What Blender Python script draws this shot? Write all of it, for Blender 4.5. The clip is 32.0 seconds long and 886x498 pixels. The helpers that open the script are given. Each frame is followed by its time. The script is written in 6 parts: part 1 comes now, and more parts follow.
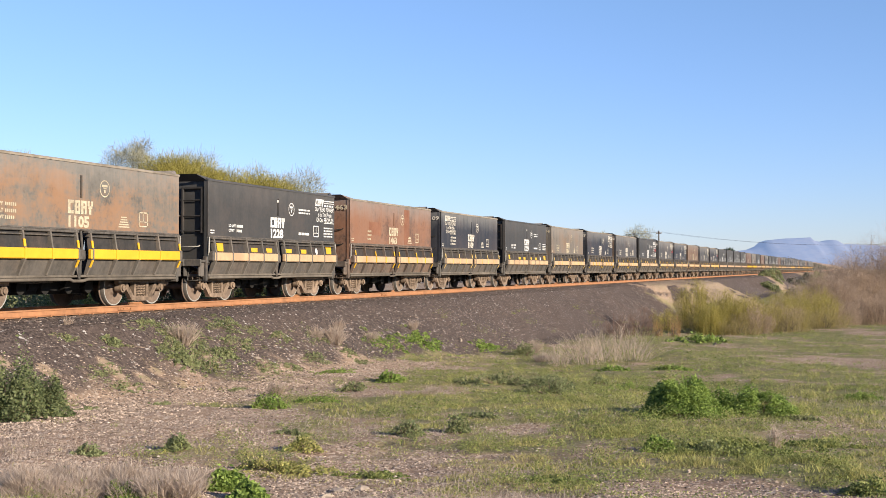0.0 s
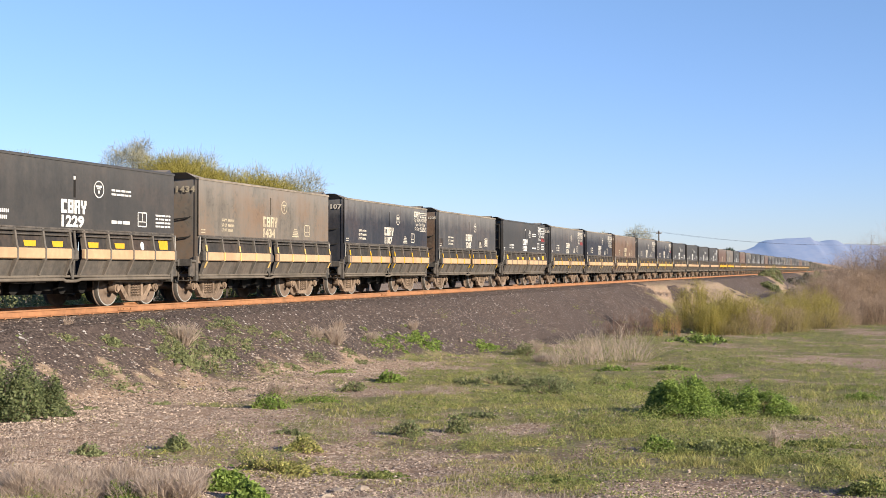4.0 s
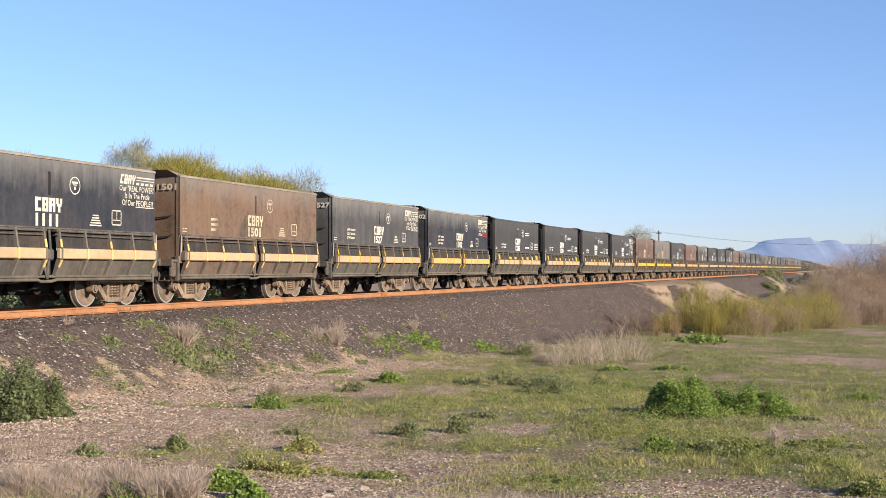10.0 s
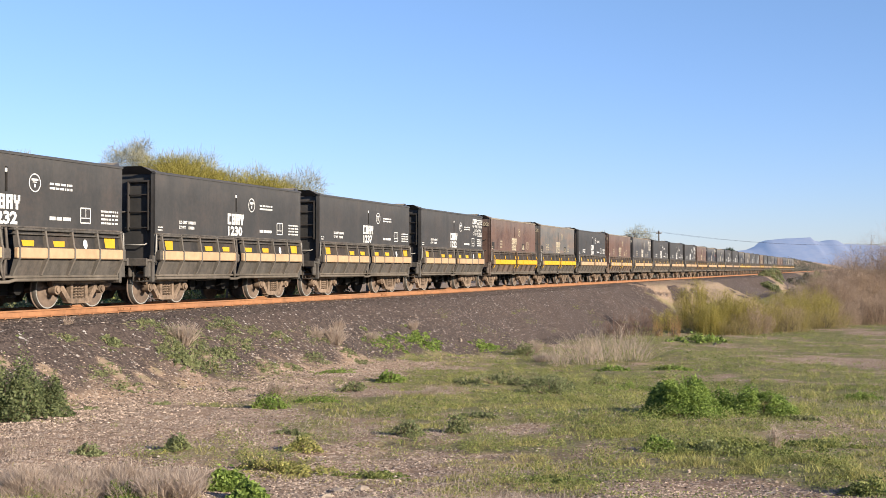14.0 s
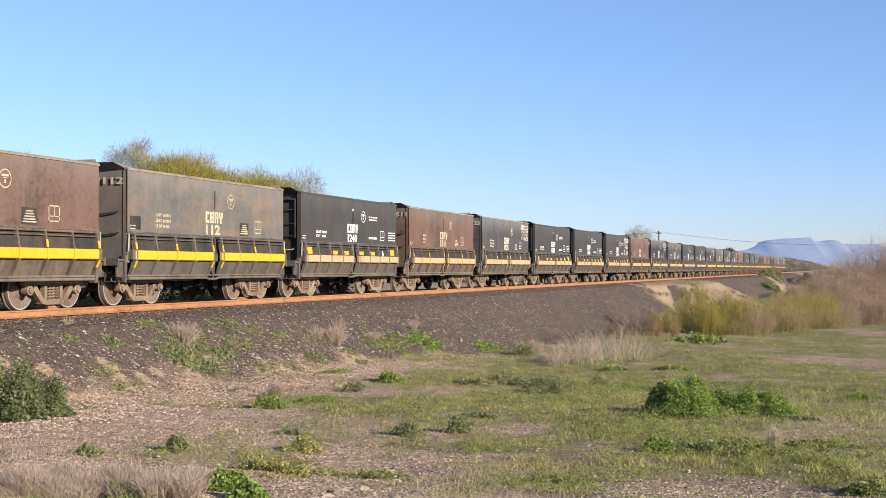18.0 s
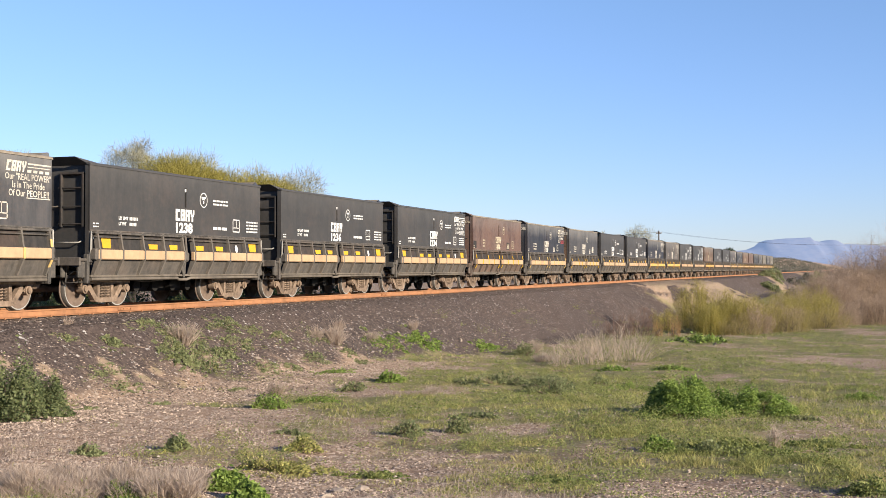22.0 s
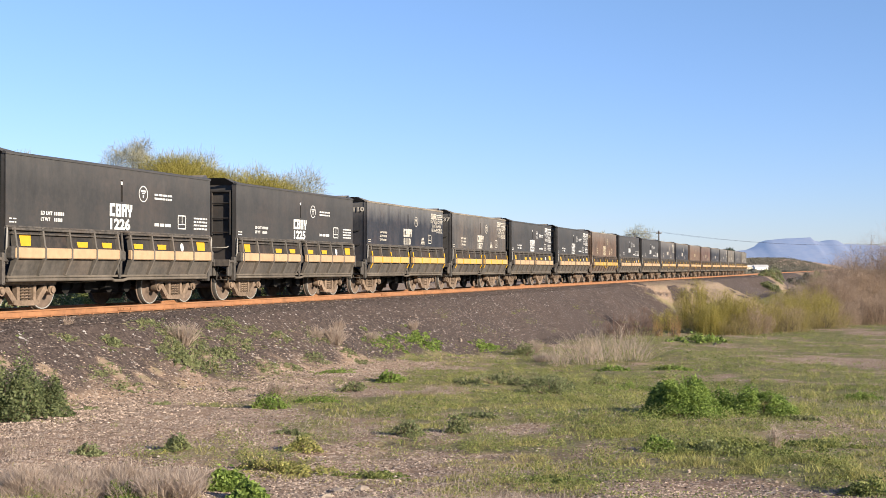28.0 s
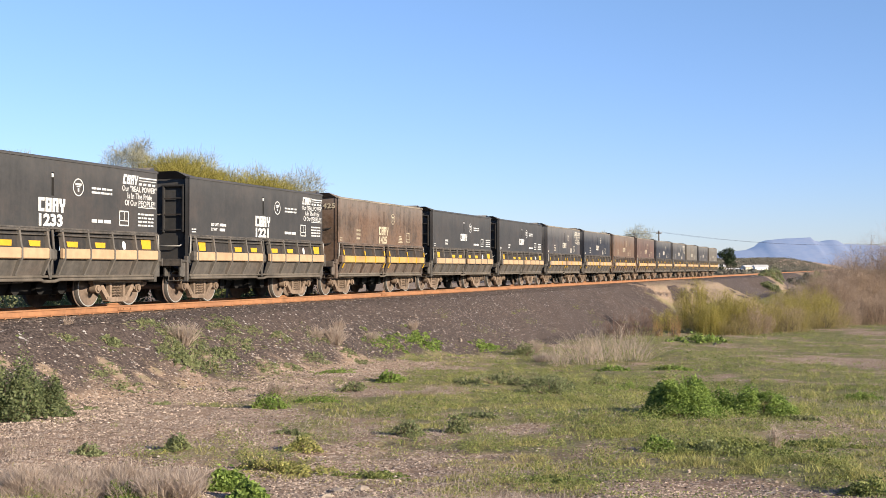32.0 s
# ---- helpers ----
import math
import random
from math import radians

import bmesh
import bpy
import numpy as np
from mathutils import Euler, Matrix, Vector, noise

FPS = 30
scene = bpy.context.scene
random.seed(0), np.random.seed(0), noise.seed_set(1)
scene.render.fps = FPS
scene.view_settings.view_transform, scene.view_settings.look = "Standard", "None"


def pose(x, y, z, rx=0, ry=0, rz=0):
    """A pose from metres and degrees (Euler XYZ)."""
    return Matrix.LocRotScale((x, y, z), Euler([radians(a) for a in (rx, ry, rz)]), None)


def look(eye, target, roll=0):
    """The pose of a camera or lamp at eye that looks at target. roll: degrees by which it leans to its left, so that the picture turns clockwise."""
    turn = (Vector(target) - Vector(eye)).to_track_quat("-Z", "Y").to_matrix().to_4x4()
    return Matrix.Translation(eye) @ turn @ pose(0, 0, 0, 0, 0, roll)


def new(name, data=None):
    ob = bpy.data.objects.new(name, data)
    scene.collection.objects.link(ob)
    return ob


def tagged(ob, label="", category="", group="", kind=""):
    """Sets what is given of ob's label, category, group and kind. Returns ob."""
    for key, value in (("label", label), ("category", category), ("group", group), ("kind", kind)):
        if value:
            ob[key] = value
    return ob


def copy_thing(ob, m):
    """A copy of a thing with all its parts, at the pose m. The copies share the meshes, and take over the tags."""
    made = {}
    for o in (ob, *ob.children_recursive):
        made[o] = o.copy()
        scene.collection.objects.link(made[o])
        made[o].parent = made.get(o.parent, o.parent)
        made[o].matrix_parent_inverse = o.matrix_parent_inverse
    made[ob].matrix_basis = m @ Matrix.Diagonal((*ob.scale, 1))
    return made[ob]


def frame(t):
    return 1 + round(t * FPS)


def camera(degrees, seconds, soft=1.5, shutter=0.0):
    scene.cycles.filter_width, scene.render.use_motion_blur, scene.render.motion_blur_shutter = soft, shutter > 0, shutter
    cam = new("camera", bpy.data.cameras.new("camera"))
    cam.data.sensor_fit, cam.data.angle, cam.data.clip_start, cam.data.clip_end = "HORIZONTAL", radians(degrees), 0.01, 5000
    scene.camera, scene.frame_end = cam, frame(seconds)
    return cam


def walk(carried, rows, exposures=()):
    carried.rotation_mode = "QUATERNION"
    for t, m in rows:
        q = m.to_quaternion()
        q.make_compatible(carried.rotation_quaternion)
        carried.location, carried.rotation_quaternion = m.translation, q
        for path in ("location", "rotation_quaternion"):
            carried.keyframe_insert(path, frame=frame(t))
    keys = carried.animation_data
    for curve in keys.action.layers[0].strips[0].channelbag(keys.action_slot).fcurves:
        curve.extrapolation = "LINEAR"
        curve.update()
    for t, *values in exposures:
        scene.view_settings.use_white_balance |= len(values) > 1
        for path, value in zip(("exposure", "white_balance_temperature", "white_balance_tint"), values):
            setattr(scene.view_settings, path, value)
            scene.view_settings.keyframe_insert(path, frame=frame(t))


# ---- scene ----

# ---- camera: stands still beside a straight track that runs along +y; rail tops lie at z = 0
ALPHA = radians(18.76)
EYE = Vector((18.9, 0.0, 0.95))
AHEAD = Vector((-math.sin(ALPHA), math.cos(ALPHA), math.tan(radians(0.92))))
cam = camera(39.68, 32.0, soft=0.8)
walk(cam, [(0.0, look(EYE, EYE + AHEAD * 50)), (32.0, look(EYE, EYE + AHEAD * 50))],
     exposures=((0.0, 1.10), (32.0, 1.10)))

# ---- sky and sun: low winter sun from the camera's right
SUN_EL, SUN_AZ = radians(18.5), radians(112)      # azimuth clockwise from +y
world = bpy.data.worlds.new("sky")
world.use_nodes = True
scene.world = world
sky = world.node_tree.nodes.new("ShaderNodeTexSky")
sky.sky_type, sky.sun_disc = "NISHITA", False
sky.sun_elevation, sky.sun_rotation = SUN_EL, SUN_AZ
sky.air_density, sky.dust_density, sky.ozone_density, sky.altitude = 1.0, 0.1, 2.5, 500
back = world.node_tree.nodes["Background"]
back.inputs[1].default_value = 0.070
wn = world.node_tree
where = wn.nodes.new("ShaderNodeTexCoord")
part_z = wn.nodes.new("ShaderNodeSeparateXYZ")
high = wn.nodes.new("ShaderNodeMapRange")
high.inputs["From Min"].default_value, high.inputs["From Max"].default_value = 0.0, 0.22
shade = wn.nodes.new("ShaderNodeMix")
shade.data_type = "RGBA"
shade.inputs[6].default_value, shade.inputs[7].default_value = (0.68, 0.755, 1.18, 1), (0.925, 0.99, 1.215, 1)
tone = wn.nodes.new("ShaderNodeMix")
tone.data_type, tone.blend_type = "RGBA", "MULTIPLY"
tone.inputs[0].default_value = 1.0
wn.links.new(where.outputs["Generated"], part_z.inputs[0])
wn.links.new(part_z.outputs["Z"], high.inputs["Value"])
wn.links.new(high.outputs["Result"], shade.inputs[0])
wn.links.new(sky.outputs[0], tone.inputs[6])
wn.links.new(shade.outputs[2], tone.inputs[7])
wn.links.new(tone.outputs[2], back.inputs[0])
lamp = bpy.data.lights.new("sun", "SUN")
lamp.energy, lamp.angle, lamp.color = 5.0, radians(0.53), (1.0, 0.88, 0.72)
sun = new("sun", lamp)
to_sun = Vector((math.sin(SUN_AZ) * math.cos(SUN_EL), math.cos(SUN_AZ) * math.cos(SUN_EL), math.sin(SUN_EL)))
sun.matrix_world = look(Vector((60, 30, 60)), Vector((60, 30, 60)) - to_sun)


# ---- materials
class Nodes:
    """Short hand for a node tree."""

    def __init__(self, name, rough=0.8, metal=0.0, spec=0.3):
        self.mat = bpy.data.materials.new(name)
        self.mat.use_nodes = True
        self.t = self.mat.node_tree
        self.bsdf = self.t.nodes["Principled BSDF"]
        self.bsdf.inputs["Roughness"].default_value = rough
        self.bsdf.inputs["Metallic"].default_value = metal
        self.bsdf.inputs["Specular IOR Level"].default_value = spec

    def node(self, kind, operation="", data_type="", attribute_name=""):
        n = self.t.nodes.new(kind)
        if operation:
            n.operation = operation
        if data_type:
            n.data_type = data_type
        if attribute_name:
            n.attribute_name = attribute_name
        return n

    def link(self, a, b):
        self.t.links.new(a, b)

    def coords(self, scale=(1, 1, 1), vary=0.0):
        tc = self.node("ShaderNodeTexCoord")
        mp = self.node("ShaderNodeMapping")
        self.link(tc.outputs["Object"], mp.inputs["Vector"])
        mp.inputs["Scale"].default_value = scale
        if vary:
            info = self.node("ShaderNodeObjectInfo")
            mul = self.node("ShaderNodeMath", operation="MULTIPLY")
            mul.inputs[1].default_value = vary
            self.link(info.outputs["Random"], mul.inputs[0])
            self.link(mul.outputs[0], mp.inputs["Location"])
        return mp.outputs["Vector"]

    def noise(self, vec, scale, detail=4.0, rough=0.55):
        n = self.node("ShaderNodeTexNoise")
        n.inputs["Scale"].default_value = scale
        n.inputs["Detail"].default_value = detail
        n.inputs["Roughness"].default_value = rough
        self.link(vec, n.inputs["Vector"])
        return n.outputs["Fac"]

    def ramp(self, fac, lo, hi, a=0.0, b=1.0):
        n = self.node("ShaderNodeMapRange")
        n.inputs["From Min"].default_value, n.inputs["From Max"].default_value = lo, hi
        n.inputs["To Min"].default_value, n.inputs["To Max"].default_value = a, b
        self.link(fac, n.inputs["Value"])
        return n.outputs["Result"]

    def mul(self, a, b, op="MULTIPLY"):
        n = self.node("ShaderNodeMath", operation=op)
        for i, v in enumerate((a, b)):
            if isinstance(v, (int, float)):
                n.inputs[i].default_value = v
            else:
                self.link(v, n.inputs[i])
        return n.outputs[0]

    def mix(self, fac, a, b):
        n = self.node("ShaderNodeMix", data_type="RGBA")
        for sock, v in ((n.inputs[0], fac), (n.inputs[6], a), (n.inputs[7], b)):
            if isinstance(v, tuple):
                sock.default_value = (*v, 1)
            elif isinstance(v, (int, float)):
                sock.default_value = v
            else:
                self.link(v, sock)
        return n.outputs[2]

    def attr(self, name):
        n = self.node("ShaderNodeAttribute", attribute_name=name)
        return n.outputs["Fac"]

    def done(self, colour, bump=None, strength=0.3, dist=0.02, rough=None):
        if isinstance(colour, tuple):
            self.bsdf.inputs["Base Color"].default_value = (*colour, 1)
        else:
            self.link(colour, self.bsdf.inputs["Base Color"])
        if rough is not None:
            self.link(rough, self.bsdf.inputs["Roughness"])
        if bump is not None:
            b = self.node("ShaderNodeBump")
            b.inputs["Strength"].default_value, b.inputs["Distance"].default_value = strength, dist
            self.link(bump, b.inputs["Height"])
            self.link(b.outputs[0], self.bsdf.inputs["Normal"])
        return self.mat


def paint(name, base, rust=0.2, rust_col=(0.24, 0.11, 0.05), dust=0.3, streak=0.5, rough=0.62, blotch=(1, 1, 1), wash=0.0):
    """Weathered steel paint: vertical streaks, rust blotches, dust, and a pale wash of ore dust run down from the top edge."""
    n = Nodes(name, rough, 0.0, 0.35)
    v = n.coords(vary=37.0)
    vs = n.coords((1.0, 1.5, 0.22), vary=53.0)
    big = n.noise(n.coords(blotch, vary=29.0), 0.55, 5, 0.6)
    fine = n.noise(v, 9.0, 5, 0.65)
    run = n.noise(vs, 1.6, 6, 0.7)
    mid = n.noise(v, 2.1, 6, 0.68)
    dark = tuple(c * (0.82 - 0.9 * min(rust, 0.4)) for c in base)
    light = tuple(min(1, c * 1.5 + 0.02) for c in base)
    col = n.mix(n.ramp(n.mul(big, mid, "ADD"), 0.8, 1.2), dark, base)
    col = n.mix(n.mul(n.ramp(run, 0.45, 0.8), streak), col, light)
    col = n.mix(n.mul(n.ramp(n.mul(mid, run, "ADD"), 0.98, 1.22), min(0.75, rust * 2.0)), col, tuple(c * 0.8 for c in rust_col))
    col = n.mix(n.mul(n.ramp(n.mul(mid, fine, "ADD"), 0.88, 0.72), min(0.8, rust * 2.2)), col, tuple(c * 0.35 for c in base))
    col = n.mix(n.mul(n.ramp(n.mul(big, n.mul(fine, 0.5), "ADD"), 0.74 - 0.3 * rust, 0.94 - 0.3 * rust), min(0.85, rust * 4.0)),
                col, rust_col)
    col = n.mix(n.mul(n.ramp(n.mul(run, fine, "ADD"), 0.75, 1.35), dust), col, (0.172, 0.152, 0.128))
    if wash:
        place = n.node("ShaderNodeSeparateXYZ")
        n.link(n.coords(), place.inputs[0])
        thin = n.noise(n.coords((1.0, 2.6, 0.20), vary=71.0), 1.5, 7, 0.68)
        high = n.ramp(place.outputs["Z"], 2.35, 3.5, -0.30, 0.42)
        col = n.mix(n.mul(n.ramp(n.mul(high, n.mul(n.mul(thin, 0.62), n.mul(mid, 0.38), "ADD"), "ADD"), 0.45, 0.88), wash), col, (0.192, 0.184, 0.172))
    return n.done(col, fine, 0.12, 0.01)


def plain(name, base, spread=0.35, scale=12.0, rough=0.8, metal=0.0, bump=0.2, dist=0.01, vary=11.0, dirt=None):
    n = Nodes(name, rough, metal)
    v = n.coords(vary=vary)
    a = n.noise(v, scale, 5, 0.6)
    b = n.noise(v, scale * 0.13, 3, 0.5)
    lo = tuple(c * (1 - spread) for c in base)
    hi = tuple(min(1, c * (1 + spread)) for c in base)
    col = n.mix(n.ramp(n.mul(a, b, "ADD"), 0.7, 1.3), lo, hi)
    if dirt:
        col = n.mix(n.ramp(b, 0.48, 0.66, 0.0, 0.7), col, dirt)
    return n.done(col, a, bump, dist)


def foliage(name, base, tip, rough=0.65, trans=0.35, dry=None):
    n = Nodes(name, rough, 0.0, 0.25)
    geo = n.node("ShaderNodeNewGeometry")
    v = n.coords(vary=7.0)
    a = n.noise(v, 1.7, 3, 0.5)
    fac = n.ramp(n.mul(geo.outputs["Random Per Island"], a, "ADD"), 0.45, 1.25)
    col = n.mix(fac, base, tip)
    if dry:
        col = n.mix(n.ramp(n.noise(v, 0.75, 4, 0.6), 0.47, 0.62, 0.0, 0.65), col, dry)
        col = n.mix(n.ramp(n.noise(v, 1.3, 4, 0.6), 0.55, 0.66, 0.0, 0.6), col, base)
    mat = n.done(col)
    tr = n.node("ShaderNodeBsdfTranslucent")
    n.link(col, tr.inputs["Color"])
    mx = n.node("ShaderNodeMixShader")
    mx.inputs[0].default_value = trans
    n.link(n.bsdf.outputs[0], mx.inputs[1])
    n.link(tr.outputs[0], mx.inputs[2])
    n.link(mx.outputs[0], n.t.nodes["Material Output"].inputs["Surface"])
    return mat


PAINT = {
    "black": paint("black_paint", (0.036, 0.035, 0.034), 0.01, dust=0.10, streak=0.08, rough=0.55, wash=0.10),
    "navy": paint("navy_paint", (0.016, 0.019, 0.027), 0.015, dust=0.10, streak=0.4, wash=0.50),
    "grey": paint("charcoal_paint", (0.043, 0.043, 0.046), 0.02, dust=0.14, streak=0.45, wash=0.48),
    "brown": paint("brown_rusted_paint", (0.095, 0.059, 0.038), 0.35, (0.119, 0.063, 0.035), dust=0.35, streak=0.6, wash=0.35),
    "red": paint("red_brown_rusted_paint", (0.088, 0.046, 0.036), 0.3, (0.105, 0.056, 0.040), dust=0.3, streak=0.5, wash=0.25),
    "rust": paint("orange_rusted_paint", (0.115, 0.066, 0.046), 0.45, (0.180, 0.080, 0.042), dust=0.25, streak=0.6, wash=0.45),
    "greyrust": paint("grey_paint_with_orange_rust", (0.125, 0.112, 0.095), 0.17, (0.235, 0.110, 0.045), dust=0.25, streak=0.4, blotch=(1.0, 0.8, 2.4), wash=0.4),
    "greyblotch": paint("grey_paint_with_orange_blotches", (0.098, 0.096, 0.092), 0.09, (0.22, 0.105, 0.045), dust=0.22, streak=0.4, blotch=(1.0, 0.7, 2.6), wash=0.3),
    "streaked": paint("charcoal_paint_with_brown_streaks", (0.052, 0.050, 0.049), 0.07, (0.13, 0.080, 0.048), dust=0.2, streak=0.5, blotch=(1.0, 1.6, 0.25), wash=0.35),
    "tan": paint("faded_tan_paint", (0.133, 0.115, 0.095), 0.2, (0.140, 0.084, 0.049), dust=0.4, streak=0.6, wash=0.4),
    "olive": paint("faded_olive_grey_paint", (0.091, 0.087, 0.073), 0.12, (0.140, 0.084, 0.049), dust=0.4, streak=0.7, wash=0.4),
}
M_ORANGE_PATCH = paint("orange_bare_steel", (0.17, 0.068, 0.034), 0.12, (0.20, 0.085, 0.042), dust=0.2, streak=0.5)
M_FRAME = paint("dusty_black_frame", (0.036, 0.033, 0.030), 0.02, dust=0.5, streak=0.5, rough=0.8)
M_FRAME_BROWN = paint("dusty_brown_frame", (0.062, 0.044, 0.034), 0.06, dust=0.5, streak=0.5, rough=0.8)
M_PANEL = paint("dusty_door_steel", (0.052, 0.046, 0.040), 0.02, dust=0.4, streak=0.4, rough=0.85)
M_PANEL_BROWN = paint("dusty_brown_door_steel", (0.070, 0.050, 0.038), 0.06, dust=0.4, streak=0.4, rough=0.85)
# near black: shade in the door recesses is partly put into the colour
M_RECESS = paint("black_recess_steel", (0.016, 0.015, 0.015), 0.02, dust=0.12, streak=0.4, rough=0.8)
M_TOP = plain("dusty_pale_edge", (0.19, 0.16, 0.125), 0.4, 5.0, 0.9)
M_SILL = plain("dusty_sill_steel", (0.105, 0.088, 0.070), 0.4, 4.0, 0.9)
M_TRUCK = plain("dusty_cast_steel", (0.165, 0.118, 0.084), 0.55, 9.0, 0.9)
M_WHEEL = plain("dusty_wheel_steel", (0.125, 0.090, 0.068), 0.4, 7.0, 0.8)
# car's shade on the wheel tread is put into this dark colour
M_TREAD = plain("shaded_worn_tread", (0.085, 0.075, 0.066), 0.25, 20.0, 0.6, 0.3)
M_RIM = plain("polished_wheel_rim", (0.25, 0.24, 0.22), 0.12, 20.0, 0.5)
# dusty ribs, a tone above the door: light they catch is put in
M_RIB = paint("lit_dusty_rib_steel", (0.088, 0.078, 0.066), 0.03, dust=0.5, streak=0.4, rough=0.85)
M_FADED_STRIPE = plain("faded_yellow_stripe", (0.46, 0.315, 0.12), 0.18, 9.0, 0.75, bump=0.05)
# near black: deep shade under the cars is put into the colour
M_UNDER = plain("near_black_steel", (0.010, 0.009, 0.008), 0.4, 8.0, 0.95)
M_GRAB = plain("worn_white_pipe", (0.224, 0.211, 0.190), 0.3, 10.0, 0.6)
M_WHITE = plain("white_stencil_paint", (0.490, 0.483, 0.462), 0.2, 14.0, 0.7, bump=0.05)
M_CREAM_WHITE = plain("aged_white_stencil_paint", (0.42, 0.385, 0.325), 0.3, 18.0, 0.75, bump=0.05)
M_WORN_WHITE = plain("worn_white_stencil_paint", (0.286, 0.279, 0.265), 0.5, 25.0, 0.75, bump=0.05)
M_FADED = plain("faded_cream_stencil_paint", (0.34, 0.29, 0.205), 0.35, 20.0, 0.75, bump=0.05)
M_REDTXT = plain("red_stencil_paint", (0.306, 0.034, 0.034), 0.2, 14.0, 0.7, bump=0.05)
M_YPATCH = plain("yellow_reflector", (0.47, 0.27, 0.018), 0.12, 14.0, 0.5, bump=0.05)
M_BEAM = {
    "cream": plain("dusty_cream_paint", (0.385, 0.258, 0.152), 0.18, 6.0, 0.8, dirt=(0.27, 0.172, 0.102)),
    "pale": plain("pale_yellow_paint", (0.44, 0.275, 0.095), 0.15, 6.0, 0.75, dirt=(0.33, 0.21, 0.095)),
    "yellow": plain("bright_yellow_paint", (0.52, 0.285, 0.018), 0.1, 6.0, 0.6),
    "ochre": plain("ochre_paint", (0.385, 0.252, 0.084), 0.18, 6.0, 0.8, dirt=(0.196, 0.119, 0.063)),
}
M_RAIL = plain("rusty_rail_steel", (0.285, 0.135, 0.064), 0.3, 5.0, 0.85, dirt=(0.20, 0.098, 0.052))
M_RAILTOP = plain("worn_rail_head", (0.22, 0.12, 0.07), 0.25, 5.0, 0.5, 0.3)
M_TIE = plain("weathered_sleeper_wood", (0.088, 0.061, 0.044), 0.4, 9.0, 0.95)


def ground_material():
    n = Nodes("desert_ground", 0.95, 0.0, 0.15)
    v = n.coords()
    a = n.noise(v, 0.35, 5, 0.6)
    b = n.noise(v, 3.0, 6, 0.65)
    c = n.noise(v, 22.0, 4, 0.7)
    grain = n.node("ShaderNodeTexVoronoi")
    grain.inputs["Scale"].default_value = 16.0
    n.link(v, grain.inputs["Vector"])
    gv = n.node("ShaderNodeSeparateColor")
    n.link(grain.outputs["Color"], gv.inputs[0])
    cells = n.node("ShaderNodeTexVoronoi")
    cells.inputs["Scale"].default_value = 34.0
    n.link(v, cells.inputs["Vector"])
    fine = n.node("ShaderNodeSeparateColor")
    n.link(cells.outputs["Color"], fine.inputs[0])
    dirt = n.mix(n.ramp(b, 0.3, 0.7), (0.220, 0.144, 0.098), (0.375, 0.270, 0.186))
    mid = n.noise(v, 1.1, 5, 0.62)
    clod = n.noise(v, 7.0, 5, 0.7)
    dirt = n.mix(n.ramp(mid, 0.46, 0.66, 0.0, 0.55), dirt, (0.235, 0.148, 0.098))
    dirt = n.mix(n.ramp(clod, 0.55, 0.72, 0.0, 0.55), dirt, (0.165, 0.118, 0.084))
    dirt = n.mix(n.ramp(c, 0.45, 0.7, 0.0, 0.5), dirt, (0.150, 0.102, 0.075))
    dirt = n.mix(n.ramp(fine.outputs[0], 0.30, 0.05, 0.0, 0.45), dirt, (0.080, 0.056, 0.040))
    dirt = n.mix(n.ramp(fine.outputs[0], 0.80, 0.95, 0.0, 0.6), dirt, (0.52, 0.43, 0.345))
    dirt = n.mix(n.ramp(gv.outputs[0], 0.90, 0.97, 0.0, 0.6), dirt, (0.50, 0.42, 0.345))
    sandy = n.mix(n.ramp(b, 0.3, 0.75), (0.195, 0.142, 0.096), (0.295, 0.225, 0.160))
    green = n.mix(n.ramp(c, 0.3, 0.7), (0.092, 0.105, 0.032), (0.225, 0.215, 0.076))
    green = n.mix(n.ramp(mid, 0.48, 0.62, 0.0, 0.5), green, (0.265, 0.200, 0.110))
    green = n.mix(n.ramp(clod, 0.54, 0.70, 0.0, 0.75), green, (0.070, 0.076, 0.026))
    green = n.mix(n.ramp(fine.outputs[0], 0.35, 0.05, 0.0, 0.6), green, (0.055, 0.062, 0.022))
    col = n.mix(n.ramp(n.mul(n.attr("sand"), n.mul(b, 0.5), "ADD"), 0.55, 0.85), dirt, sandy)
    col = n.mix(n.ramp(n.mul(n.attr("grass"), n.mul(b, 0.6), "ADD"), 0.50, 0.95, 0.0, 0.92), col, green)
    stone = n.mix(n.ramp(gv.outputs[0], 0.1, 0.9), (0.032, 0.025, 0.023), (0.092, 0.070, 0.061))
    stone = n.mix(n.ramp(a, 0.4, 0.7, 0.0, 0.5), stone, (0.088, 0.063, 0.051))
    stone = n.mix(n.ramp(gv.outputs[1], 0.955, 0.98), stone, (0.340, 0.313, 0.286))
    col = n.mix(n.ramp(n.mul(n.attr("ballast"), n.mul(b, 0.4), "ADD"), 0.55, 0.85), col, stone)
    h = n.mul(n.mul(grain.outputs["Distance"], 0.7), n.mul(cells.outputs["Distance"], 0.6), "ADD")
    h = n.mul(h, n.mul(clod, 1.6), "ADD")
    return n.done(col, h, 0.35, 0.04)


M_GROUND = ground_material()
M_STONE = Nodes("ballast_stone", 0.9)
_i = M_STONE.node("ShaderNodeNewGeometry")
M_STONE = M_STONE.done(M_STONE.mix(M_STONE.ramp(_i.outputs["Random Per Island"], 0.1, 1.0), (0.036, 0.028, 0.025), (0.122, 0.092, 0.078)))
M_PALE_STONE = plain("pale_stone", (0.36, 0.30, 0.25), 0.45, 9.0, 0.9)
M_GRASS = foliage("green_grass", (0.085, 0.112, 0.026), (0.440, 0.405, 0.140), trans=0.4, dry=(0.42, 0.335, 0.165))
